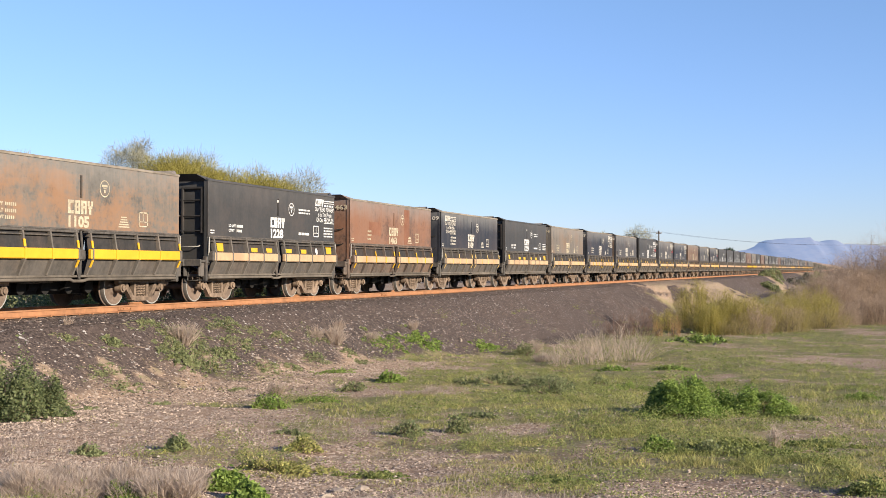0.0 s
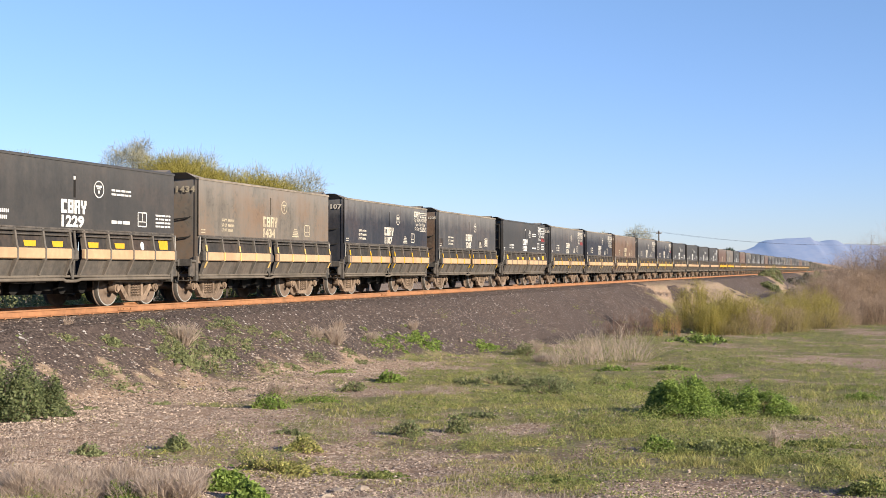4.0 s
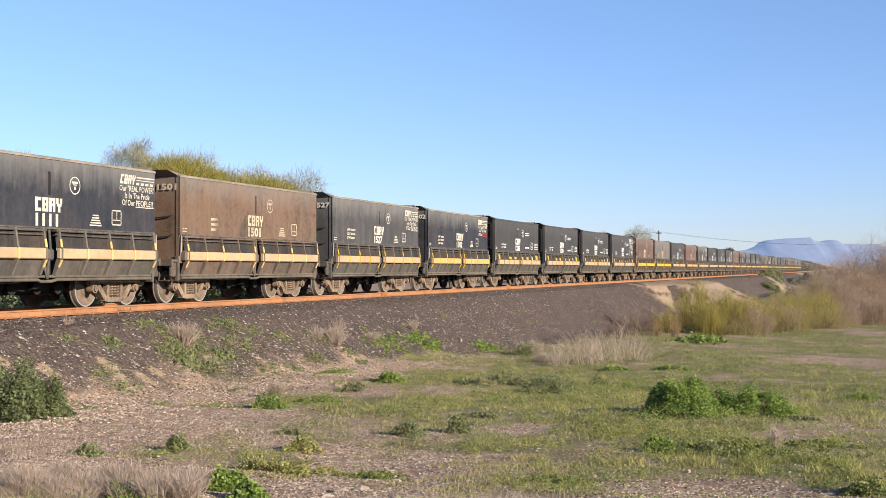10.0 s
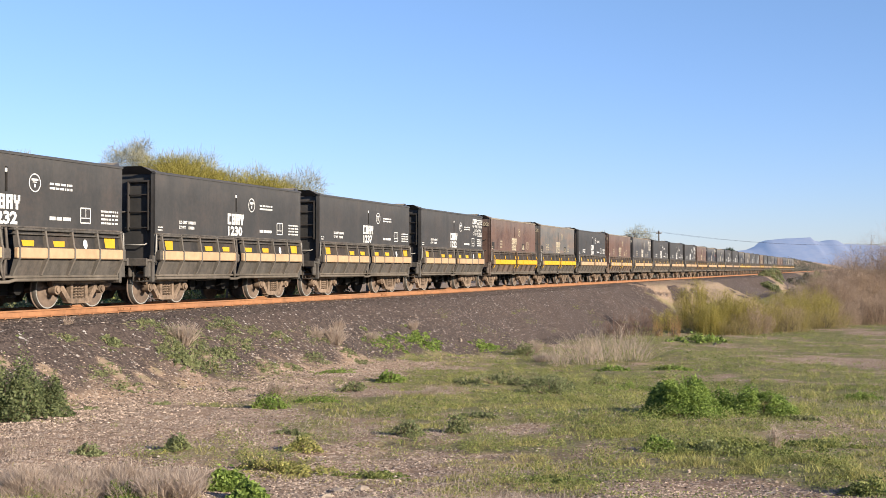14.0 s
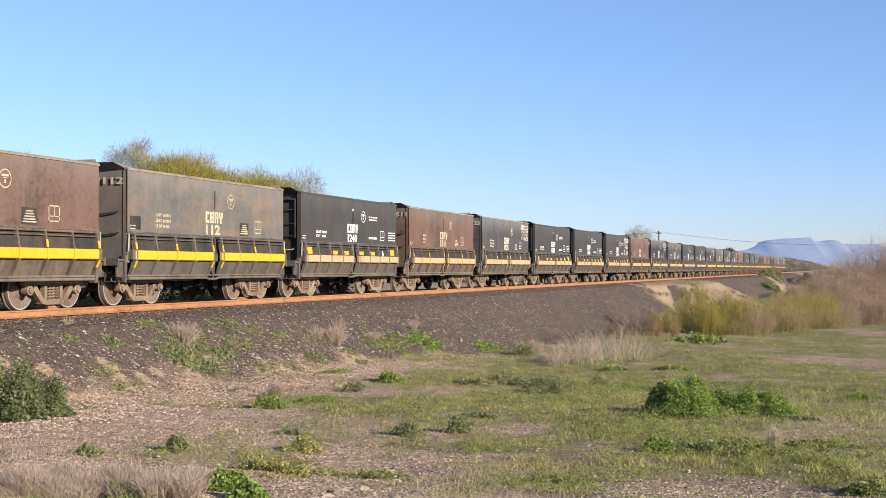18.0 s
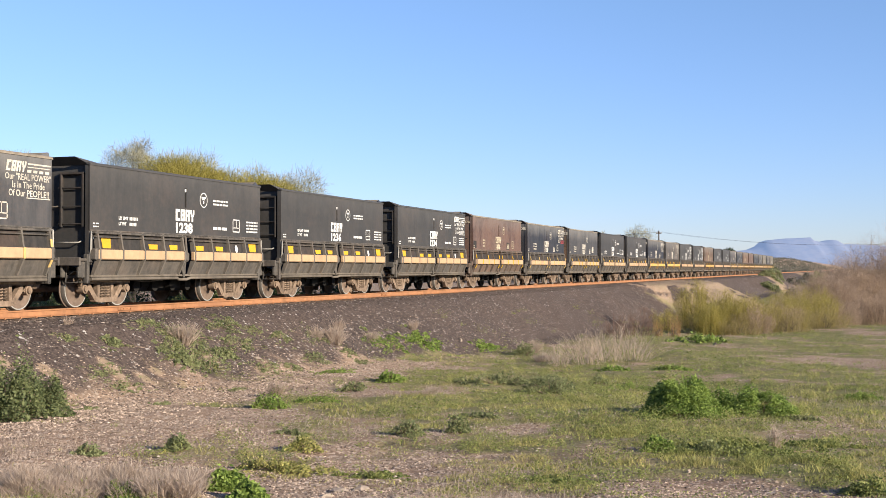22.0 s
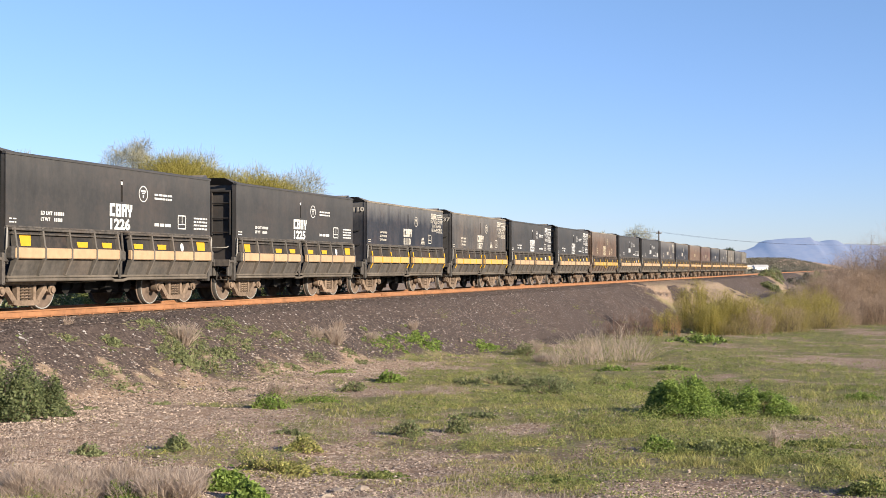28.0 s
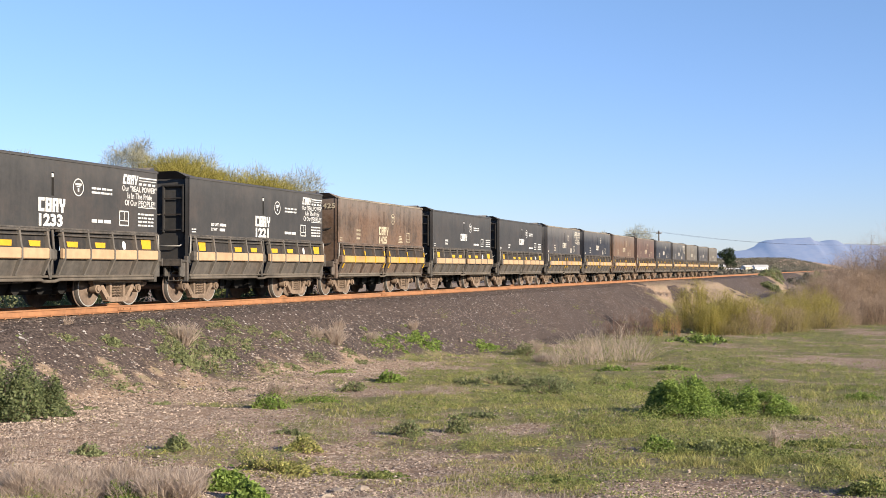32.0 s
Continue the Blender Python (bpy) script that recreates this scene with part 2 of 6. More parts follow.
M_LEAF = foliage("green_weed_leaf", (0.065, 0.115, 0.022), (0.25, 0.33, 0.075), trans=0.4)
M_LOWWEED = foliage("low_weed_leaf", (0.072, 0.105, 0.028), (0.280, 0.295, 0.095), trans=0.4)
M_DUSKLEAF = foliage("dull_dark_weed_leaf", (0.045, 0.068, 0.026), (0.165, 0.185, 0.080), trans=0.35)
M_OLIVELEAF = foliage("grey_green_leaf", (0.085, 0.108, 0.045), (0.260, 0.275, 0.130), trans=0.4)
M_DRY = foliage("dry_straw", (0.26, 0.20, 0.155), (0.54, 0.44, 0.355), trans=0.5)
M_TWIG = foliage("brown_twigs", (0.22, 0.155, 0.11), (0.42, 0.32, 0.235), trans=0.5)
M_BROOM = foliage("yellow_green_twigs", (0.190, 0.168, 0.036), (0.385, 0.325, 0.095), trans=0.5)
M_PALO = foliage("yellow_green_tree_foliage", (0.19, 0.172, 0.034), (0.38, 0.325, 0.085), trans=0.45)
M_PALE_TREE = foliage("grey_green_tree_foliage", (0.22, 0.22, 0.15), (0.40, 0.37, 0.24), trans=0.45)
M_OLIVE_TWIG = foliage("olive_brown_twigs", (0.17, 0.145, 0.055), (0.34, 0.275, 0.125), trans=0.5)
M_STRAW = foliage("orange_dry_stalks", (0.30, 0.17, 0.07), (0.48, 0.31, 0.15), trans=0.5)
M_DARK_TWIG = foliage("dark_reddish_twigs", (0.10, 0.062, 0.045), (0.23, 0.15, 0.11), trans=0.4)
M_BARK = plain("grey_bark", (0.116, 0.095, 0.075), 0.35, 8.0, 0.95)
M_DARKLEAF = foliage("dark_green_foliage", (0.012, 0.024, 0.010), (0.041, 0.058, 0.024))
# greyed a little: haze of the distance is put into the brush colour
M_BRUSH_FAR = foliage("distant_desert_brush", (0.085, 0.085, 0.066), (0.175, 0.160, 0.120), trans=0.4)


# ---- mesh building
class Mesh:
    """Collects simple solids into one mesh."""

    def __init__(self):
        self.v, self.f, self.s = [], [], []

    def add(self, verts, faces, smooth=False):
        o = len(self.v)
        self.v += [tuple(p) for p in verts]
        self.f += [tuple(i + o for i in f) for f in faces]
        self.s += [smooth] * len(faces)
        return self

    def box(self, lo, hi, bevel=0.0, m=None):
        b = min(bevel, 0.45 * min(abs(h - l) for l, h in zip(lo, hi)))
        if b <= 0:
            v = [(x, y, z) for z in (lo[2], hi[2]) for y in (lo[1], hi[1]) for x in (lo[0], hi[0])]
            f = [(0, 2, 3, 1), (4, 5, 7, 6), (0, 1, 5, 4), (2, 6, 7, 3), (0, 4, 6, 2), (1, 3, 7, 5)]
        else:
            bm = bmesh.new()
            bmesh.ops.create_cube(bm, size=1.0)
            for p in bm.verts:
                p.co = [l + (c + 0.5) * (h - l) for c, l, h in zip(p.co, lo, hi)]
            bmesh.ops.bevel(bm, geom=list(bm.edges), offset=b, segments=1, affect="EDGES")
            bm.verts.index_update()
            v = [tuple(p.co) for p in bm.verts]
            f = [tuple(p.index for p in q.verts) for q in bm.faces]
            bm.free()
        if m is not None:
            v = [tuple(m @ Vector(p)) for p in v]
        return self.add(v, f)

    def prism(self, pts, axis, a, b):
        """A polygon given in the two other axes, pushed along axis from a to b."""
        n = len(pts)
        ins = lambda p, h: (h, *p) if axis == 0 else (p[0], h, p[1]) if axis == 1 else (*p, h)
        v = [ins(p, a) for p in pts] + [ins(p, b) for p in pts]
        f = [tuple(range(n))[::-1], tuple(range(n, 2 * n))]
        f += [(i, (i + 1) % n, n + (i + 1) % n, n + i) for i in range(n)]
        return self.add(v, f)

    def tube(self, path, r, k=8, r2=None):
        path = [Vector(p) for p in path]
        v, n = [], len(path)
        for i, p in enumerate(path):
            d = (path[min(i + 1, n - 1)] - path[max(i - 1, 0)]).normalized()
            side = d.cross(Vector((0, 0, 1)) if abs(d.z) < 0.9 else Vector((1, 0, 0))).normalized()
            up = side.cross(d)
            q = r if r2 is None else r + (r2 - r) * i / (n - 1)
            v += [p + q * (side * math.cos(2 * math.pi * j / k) + up * math.sin(2 * math.pi * j / k)) for j in range(k)]
        f = [(i * k + j, i * k + (j + 1) % k, (i + 1) * k + (j + 1) % k, (i + 1) * k + j) for i in range(n - 1) for j in range(k)]
        self.add(v, f, True)
        return self.add(v[:k] + v[-k:], [tuple(range(k))[::-1], tuple(range(k, 2 * k))])

    def lathe(self, prof, k=28):
        """Profile of (x, radius) turned about the x axis."""
        v = [(x, r * math.cos(2 * math.pi * j / k), r * math.sin(2 * math.pi * j / k)) for x, r in prof for j in range(k)]
        f = [(i * k + j, i * k + (j + 1) % k, (i + 1) * k + (j + 1) % k, (i + 1) * k + j)
             for i in range(len(prof) - 1) for j in range(k)]
        return self.add(v, f, True)

    def data(self, name, *mats):
        me = bpy.data.meshes.new(name)
        me.from_pydata(self.v, [], self.f)
        me.polygons.foreach_set("use_smooth", self.s)
        for m in mats:
            me.materials.append(m)
        bm = bmesh.new()
        bm.from_mesh(me)
        bmesh.ops.recalc_face_normals(bm, faces=bm.faces)
        bm.to_mesh(me)
        bm.free()
        return me


def part(name, mesh, material, parent, label="", at=None):
    ob = new(name, mesh.data(name, material) if isinstance(mesh, Mesh) else mesh)
    ob.parent = parent
    if at is not None:
        ob.location = at
    if label:
        ob["label"] = label
    return ob


def words(body, height, width=None, bold=0.0):
    """Letters as a flat mesh in x, y; the lower left corner lies at the origin."""
    cu = bpy.data.curves.new("letters", "FONT")
    cu.body, cu.resolution_u, cu.offset, cu.align_x = body, 2, bold, "LEFT"
    ob = bpy.data.objects.new("letters", cu)
    me = bpy.data.meshes.new_from_object(ob)
    bpy.data.objects.remove(ob)
    co = np.empty(len(me.vertices) * 3)
    me.vertices.foreach_get("co", co)
    co = co.reshape(-1, 3)
    co -= co.min(axis=0)
    top = co.max(axis=0)
    sy = height / top[1]
    sx = sy if width is None else width / top[0]
    out = Mesh()
    out.add([(p[0] * sx, p[1] * sy, 0) for p in co], [tuple(p.vertices) for p in me.polygons])
    bpy.data.meshes.remove(me)
    return out


def on_side(flat, y, z, x=1.4545):
    """Lays a flat mesh on the car's lit side."""
    out = Mesh()
    return out.add([(x, y + p[0], z + p[1]) for p in flat.v], flat.f)


def on_end(flat, x, z, y):
    out = Mesh()
    return out.add([(x + p[0], y, z + p[1]) for p in flat.v], flat.f)


def bars(rows):
    """Plain bars: x, y, width, height."""
    out = Mesh()
    for x, y, w, h in rows:
        out.add([(x, y, 0), (x + w, y, 0), (x + w, y + h, 0), (x, y + h, 0)], [(0, 1, 2, 3)])
    return out


def stencil_rows(x, y, w, rows, h=0.055, gap=0.045, seed=0):
    """Rows of small bars in place of writing too small to read."""
    rnd, out = random.Random(seed), []
    for r in range(rows):
        p = 0.0
        while p < w - 0.04:
            q = min(rnd.uniform(0.05, 0.22), w - p)
            out.append((x + p, y - r * (h + gap), q, h))
            p += q + rnd.uniform(0.02, 0.045)
    return out


# ---- ore car
HALF, ROOF, BELT = 4.40, 3.46, 1.88      # half length of the body, top and foot of the upper side
RIB = ((1.535, 1.86), (1.60, 1.46), (1.625, 1.42), (1.625, 1.17), (1.60, 1.13), (1.44, 0.80))   # outline of a rib: outward, up


def bogie(car, y):
    at = (0, y, 0.457)
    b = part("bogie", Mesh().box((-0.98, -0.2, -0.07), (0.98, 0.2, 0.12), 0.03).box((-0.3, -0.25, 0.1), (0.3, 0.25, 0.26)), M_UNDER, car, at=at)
    for s in (1, -1):
        o = Mesh()
        o.prism([(-1.06, 0.12), (-1.06, 0.23), (-0.78, 0.27), (0.78, 0.27), (1.06, 0.23), (1.06, 0.12)], 0, s * 0.94, s * 1.08)
        for q in (1, -1):
            o.prism([(q * 0.86, 0.14), (q * 0.66, 0.14), (q * 0.32, -0.24), (q * 0.46, -0.29)], 0, s * 0.95, s * 1.07)
            o.prism([(q * 0.24, 0.14), (q * 0.34, 0.14), (q * 0.34, -0.24), (q * 0.24, -0.24)], 0, s * 0.95, s * 1.07)
            o.prism([(q * 0.72, 0.14), (q * 0.74, -0.03), (q * 0.80, -0.05), (q * 0.80, 0.14)], 0, s * 0.95, s * 1.07)
        o.prism([(-0.46, -0.31), (-0.46, -0.22), (0.46, -0.22), (0.46, -0.31), (0.3, -0.34), (-0.3, -0.34)], 0, s * 0.93, s * 1.09)
        part("sideframe", o, M_TRUCK, b)
        for dy in (-0.13, 0.0, 0.13):
            coil = Mesh().tube([(s * 1.02 + 0.055 * math.cos(a * math.pi / 4), dy + 0.055 * math.sin(a * math.pi / 4), -0.22 + 0.33 * a / 40)
                          for a in range(41)], 0.017, 5)
            part("spring", coil, M_TRUCK, b)
        for q in (1, -1):
            cap = Mesh().tube([(s * 0.92, q * 0.889, 0), (s * 1.10, q * 0.889, 0)], 0.115, 14)
            cap.tube([(s * 1.10, q * 0.889, 0), (s * 1.14, q * 0.889, 0)], 0.075, 10)
            cap.box((min(s * 0.93, s * 1.07), q * 0.889 - 0.13, 0.07), (max(s * 0.93, s * 1.07), q * 0.889 + 0.13, 0.15), 0.02)
            part("bearing", cap, M_TRUCK, b)
        shoe = Mesh().box((min(s * 0.70, s * 0.82), -0.47, -0.16), (max(s * 0.70, s * 0.82), -0.41, 0.14), 0.02)
        part("brake_shoe", shoe, M_TRUCK, b)
    for q in (1, -1):
        w = Mesh().tube([(-0.9, 0, 0), (0.9, 0, 0)], 0.085, 12)
        for s in (1, -1):
            w.lathe([(s * 0.66, 0.0), (s * 0.66, 0.10), (s * 0.70, 0.14), (s * 0.70, 0.36), (s * 0.68, 0.40), (s * 0.68, 0.485),
                     (s * 0.705, 0.48), (s * 0.715, 0.458)])
            w.lathe([(s * 0.826, 0.444), (s * 0.825, 0.400), (s * 0.79, 0.375), (s * 0.755, 0.30), (s * 0.765, 0.20), (s * 0.80, 0.15), (s * 0.84, 0.13), (s * 0.84, 0.0)])
        n = len(w.f)
        for s in (1, -1):
            w.lathe([(s * 0.715, 0.458), (s * 0.82, 0.452), (s * 0.826, 0.444)])
        m = len(w.f)
        for s in (1, -1):
            w.lathe([(s * 0.8275, 0.4445), (s * 0.8275, 0.418)])
        me = w.data("wheelset", M_WHEEL, M_TREAD, M_RIM)
        me.polygons.foreach_set("material_index", [0] * n + [1] * (m - n) + [2] * (len(w.f) - m))
        part("wheelset", me, None, b, at=(0, q * 0.889, 0))
    return b


def door(car, y0, y1, side, style, first):
    """One side door between y0 and y1: recessed panels, ribs, rubbing beam and marker patches."""
    s = side
    X = lambda x: s * x
    d = part("side_door", Mesh().prism([(X(1.45), 1.84), (X(1.51), 1.40), (X(1.51), 1.18), (X(1.37), 0.80), (X(1.33), 0.80), (X(1.47), 1.18), (X(1.47), 1.40), (X(1.41), 1.84)],
                                       1, y0 + 0.03, y1 - 0.03), M_PANEL, car)
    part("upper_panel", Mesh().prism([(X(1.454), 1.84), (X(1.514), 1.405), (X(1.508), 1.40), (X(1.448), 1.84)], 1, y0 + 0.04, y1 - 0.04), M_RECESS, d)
    head = Mesh().box((min(X(1.38), X(1.55)), y0 - 0.06, 1.79), (max(X(1.38), X(1.55)), y1 + 0.06, 1.845), 0.012)
    head.box((min(X(1.42), X(1.545)), y0 - 0.04, 1.70), (max(X(1.42), X(1.545)), y1 + 0.04, 1.73), 0.01)
    part("header_rail", head, M_FRAME, d)
    for i in range(5):
        y = y0 + 0.04 + (y1 - y0 - 0.08) * i / 4
        out = [(X(a), z) for a, z in RIB]
        part("rib", Mesh().prism(out + [(X(1.36), 0.80), (X(1.48), 1.2), (X(1.48), 1.4), (X(1.42), 1.86)], 1, y - 0.028, y + 0.028), M_RIB, d)
        if style == "N" and s > 0:
            bands = (((1.574, 1.62), (1.603, 1.44)), ((1.605, 1.15), (1.52, 0.98))) if i in (0, 4) else (((1.623, 1.415), (1.623, 1.175)),)
            if i == 2:
                bands += (((1.574, 1.61), (1.603, 1.44)),)
            for (xa, za), (xb, zb) in bands:
                o = Mesh().prism([(X(xa + 0.008), za), (X(xb + 0.008), zb), (X(xb - 0.012), zb), (X(xa - 0.012), za)], 1, y - 0.035, y + 0.035)
                part("rib_stripe", o, M_YPATCH, d, "yellow painted rib edge")
    beam = Mesh().box((min(X(1.50), X(1.615)), y0 - 0.02, 1.175), (max(X(1.50), X(1.615)), y1 + 0.02, 1.415), 0.02)
    part("beam", beam, M_BEAM["cream"], d, "rubbing beam painted in a warning colour")
    end = y0 if first else y1
    q = -1 if first else 1
    part("beam_bracket", Mesh().box((min(X(1.40), X(1.60)), end + q * 0.02 - 0.09, 1.16), (max(X(1.40), X(1.60)), end + q * 0.02 + 0.09, 1.44), 0.03), M_FRAME, d)
    if style == "L" and s > 0:
        for i, (w, h) in enumerate(((0.40, 0.26), (0, 0), (0.44, 0.13), (0.42, 0.13)) if first else ((0.44, 0.13), (0.44, 0.13), (0.17, 0.22), (0.46, 0.26))):
            if not w:
                continue
            y = y0 + (y1 - y0) * (i + 0.5) / 4 + (0.05 if i else -0.05)
            at = lambda z: 1.454 + (1.84 - z) / 0.44 * 0.06 + 0.008
            z0, z1 = 1.45, 1.45 + h
            o = Mesh()
            if (w, h) == (0.17, 0.22):
                ring = [(at(1.53 + 0.11 * math.sin(a)), y + 0.085 * math.cos(a), 1.53 + 0.11 * math.sin(a)) for a in np.linspace(0, 2 * math.pi, 17)[:-1]]
                o.add(ring, [tuple(range(16))])
                part("round_marker", o, M_WHITE, d, "small white round marker")
            else:
                o.add([(at(z0), y - w / 2 + 0.03, z0), (at(z0), y + w / 2 - 0.03, z0), (at(z1), y + w / 2, z1), (at(z1), y - w / 2, z1)], [(0, 1, 2, 3)])
                part("reflector", o, M_YPATCH, d, "yellow reflector patch")
    return d


def ore_car(style):
    """style L: ladder in a recessed end; style N: plain end with grab bars."""
    car = new("ore_car")
    up = PAINT["black"]
    for s in (1, -1):
        a, b = sorted((s * 1.40, s * 1.45))
        o = Mesh()
        for y0, y1, z0, z1 in ((-HALF, -0.045, BELT, ROOF), (0.045, HALF, BELT, ROOF), (-0.045, 0.045, BELT, 2.62), (-0.045, 0.045, 3.16, ROOF)):
            o.box((a, y0, z0), (b, y1, z1))
        side = part("hopper_side", o, up, car, "weathered steel upper side with stencilled markings")
        # added black box: the dark of the car's inside behind the slot
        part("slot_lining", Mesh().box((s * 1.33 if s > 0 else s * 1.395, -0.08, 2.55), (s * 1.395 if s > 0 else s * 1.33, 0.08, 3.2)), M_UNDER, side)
        if style == "L" and s > 0:
            part("latch_pin", Mesh().box((1.41, -0.035, 3.04), (1.458, 0.035, 3.13), 0.01), M_WHITE, side)
        top = Mesh().prism([(s * 1.36, ROOF), (s * 1.47, ROOF - 0.02), (s * 1.47, ROOF + 0.02), (s * 1.42, ROOF + 0.05), (s * 1.36, ROOF + 0.04)], 1, -HALF - 0.02, HALF + 0.02)
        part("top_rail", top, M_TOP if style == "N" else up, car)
        low = Mesh().box((min(s * 1.38, s * 1.47), -HALF, BELT - 0.03), (max(s * 1.38, s * 1.47), HALF, BELT + 0.015), 0.01)
        part("belt_rail", low, M_FRAME, car)
        door(car, -4.24, -0.26, s, style, True)
        door(car, 0.22, 4.26, s, style, False)
        sill = Mesh().tube([(s * 1.40, -HALF + 0.12, 0.70), (s * 1.40, -0.35, 0.70), (s * 1.36, -0.2, 0.66), (s * 1.36, 0.2, 0.66), (s * 1.40, 0.35, 0.70), (s * 1.40, HALF - 0.12, 0.70)], 0.04, 8)
        sill.box((min(s * 1.30, s * 1.42), -HALF + 0.1, 0.745), (max(s * 1.30, s * 1.42), HALF - 0.1, 0.80), 0.01)
        part("side_sill", sill, M_SILL, car)
        # black box that puts in the dark of the gap between the doors
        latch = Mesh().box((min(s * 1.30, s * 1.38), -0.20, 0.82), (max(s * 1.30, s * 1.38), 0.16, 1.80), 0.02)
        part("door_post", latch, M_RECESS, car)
        arm = Mesh().box((min(s * 1.38, s * 1.52), -0.17, 1.14), (max(s * 1.38, s * 1.52), 0.12, 1.40), 0.04)
        arm.tube([(s * 1.44, 0.0, 1.84), (s * 1.47, 0.02, 1.40), (s * 1.45, -0.05, 1.0), (s * 1.40, 0.0, 0.72)], 0.035, 7)
        arm.tube([(s * 1.42, -0.12, 1.12), (s * 1.46, -0.15, 0.92), (s * 1.40, -0.05, 0.72)], 0.03, 7)
        part("door_latch", arm, M_FRAME, car)
        for e in (-1, 1):
            y = e * (HALF - 0.02)
            part("grab_iron", Mesh().tube([(s * 1.42, y - e * 0.06, 1.86), (s * 1.49, y + e * 0.02, 1.83), (s * 1.49, y + e * 0.03, 1.42), (s * 1.42, y, 1.30)], 0.022, 7), M_GRAB, car)
            st = Mesh().box((min(s * 1.30, s * 1.42), y + e * 0.02 - 0.05, 0.60), (max(s * 1.30, s * 1.42), y + e * 0.02 + 0.05, 1.30), 0.015)
            st.box((min(s * 1.05, s * 1.42), y + e * 0.02 - 0.04, 0.60), (max(s * 1.05, s * 1.42), y + e * 0.02 + 0.04, 0.65), 0.01)
            part("corner_step", st, M_FRAME, car)
    for e in (-1, 1):
        y = lambda d: e * (HALF + d)
        span = lambda p, q: tuple(sorted((y(p), y(q))))
        a, b = span(-0.07, -0.02) if style == "N" else span(-0.16, -0.12)
        part("hopper_end", Mesh().box((-1.40, a, 1.05), (1.40, b, ROOF)), up, car)
        lip = Mesh()
        lo = [(-1.44, ROOF - 0.02), (1.44, ROOF - 0.02), (1.18, ROOF + 0.17), (-1.18, ROOF + 0.17)]
        d0, d1 = y(-0.04), y(0.24)
        v = [(lo[0][0], d0, lo[0][1]), (lo[1][0], d0, lo[1][1]), (lo[2][0], d1, lo[2][1]), (lo[3][0], d1, lo[3][1])]
        lip.add(v + [(p[0], p[1] - e * 0.03, p[2]) for p in v], [(0, 1, 2, 3), (7, 6, 5, 4), (0, 4, 5, 1), (1, 5, 6, 2), (2, 6, 7, 3), (3, 7, 4, 0)])
        for s in (1, -1):
            lip.add([(s * 1.44, y(-0.06), ROOF - 0.02), (s * 1.44, y(-0.42), ROOF + 0.04), (s * 1.18, y(0.24), ROOF + 0.17), (s * 1.40, y(-0.06), ROOF - 0.02), (s * 1.40, y(-0.42), ROOF + 0.02), (s * 1.16, y(0.21), ROOF + 0.15)],
                    [(0, 1, 2), (5, 4, 3), (0, 3, 4, 1), (1, 4, 5, 2), (2, 5, 3, 0)])
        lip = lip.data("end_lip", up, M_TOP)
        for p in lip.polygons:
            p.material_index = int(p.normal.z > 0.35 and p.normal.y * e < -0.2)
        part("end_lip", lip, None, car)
        for s in (1, -1):
            part("corner_post", Mesh().box((min(s * 1.30, s * 1.44), span(-0.16, 0.0)[0], 1.10), (max(s * 1.30, s * 1.44), span(-0.16, 0.0)[1], ROOF), 0.015), up, car)
        if style == "L":
            rails = Mesh()
            for x in (1.22, 0.60):
                rails.box((x - 0.03, span(-0.10, -0.02)[0], 1.95), (x + 0.03, span(-0.10, -0.02)[1], 3.26), 0.01)
            rails.box((0.57, span(-0.10, -0.02)[0], 3.22), (1.25, span(-0.10, -0.02)[1], 3.28), 0.01)
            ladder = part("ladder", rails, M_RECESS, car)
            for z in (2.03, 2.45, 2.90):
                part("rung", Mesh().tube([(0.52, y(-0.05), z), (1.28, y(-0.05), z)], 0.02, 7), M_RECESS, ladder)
            part("grab_bar", Mesh().tube([(0.35, y(-0.1), 1.62), (0.35, y(0.03), 1.58), (1.15, y(0.03), 1.58), (1.15, y(-0.1), 1.62)], 0.018, 7), M_GRAB, car)
            part("grab_bar", Mesh().tube([(-0.1, y(-0.1), 2.47), (-0.1, y(0.0), 2.45), (0.5, y(0.0), 2.45), (0.5, y(-0.1), 2.47)], 0.018, 7), M_FRAME, car)
        else:
            for z, x0 in ((2.36, 0.15), (1.82, 0.15)):
                part("grab_bar", Mesh().tube([(x0, y(-0.05), z + 0.03), (x0, y(0.04), z), (x0 + 0.5, y(0.06), z - 0.03), (1.15, y(0.04), z + 0.02), (1.17, y(-0.05), z + 0.06)], 0.02, 7), M_UNDER, car)
        plat = Mesh().box((-1.40, span(-0.1, 0.34)[0], 1.13), (1.40, span(-0.1, 0.34)[1], 1.20), 0.015)
        plat.box((-1.42, span(0.30, 0.36)[0], 1.02), (1.42, span(0.30, 0.36)[1], 1.22), 0.012)
        part("end_platform", plat, M_FRAME, car)
        br = Mesh()
        for x in (1.32, 0.85, -0.85, -1.32):
            br.box((x - 0.03, span(0.0, 0.30)[0], 0.74), (x + 0.03, span(0.0, 0.30)[1], 1.13), 0.01)
        br.box((-1.34, span(0.10, 0.16)[0], 0.72), (1.34, span(0.10, 0.16)[1], 0.80), 0.01)
        br.tube([(1.25, y(0.12), 1.1), (1.25, y(0.18), 0.62), (0.9, y(0.18), 0.62), (0.9, y(0.12), 1.1)], 0.02, 6)
        part("end_step", br, M_FRAME, car)
        cp = Mesh().box((-0.12, span(0.15, 0.52)[0], 0.80), (0.12, span(0.15, 0.52)[1], 1.0), 0.03)
        cp.box((-0.17, span(0.48, 0.74)[0], 0.76), (0.17, span(0.48, 0.74)[1], 1.04), 0.06)
        part("coupler", cp, M_TRUCK, car)
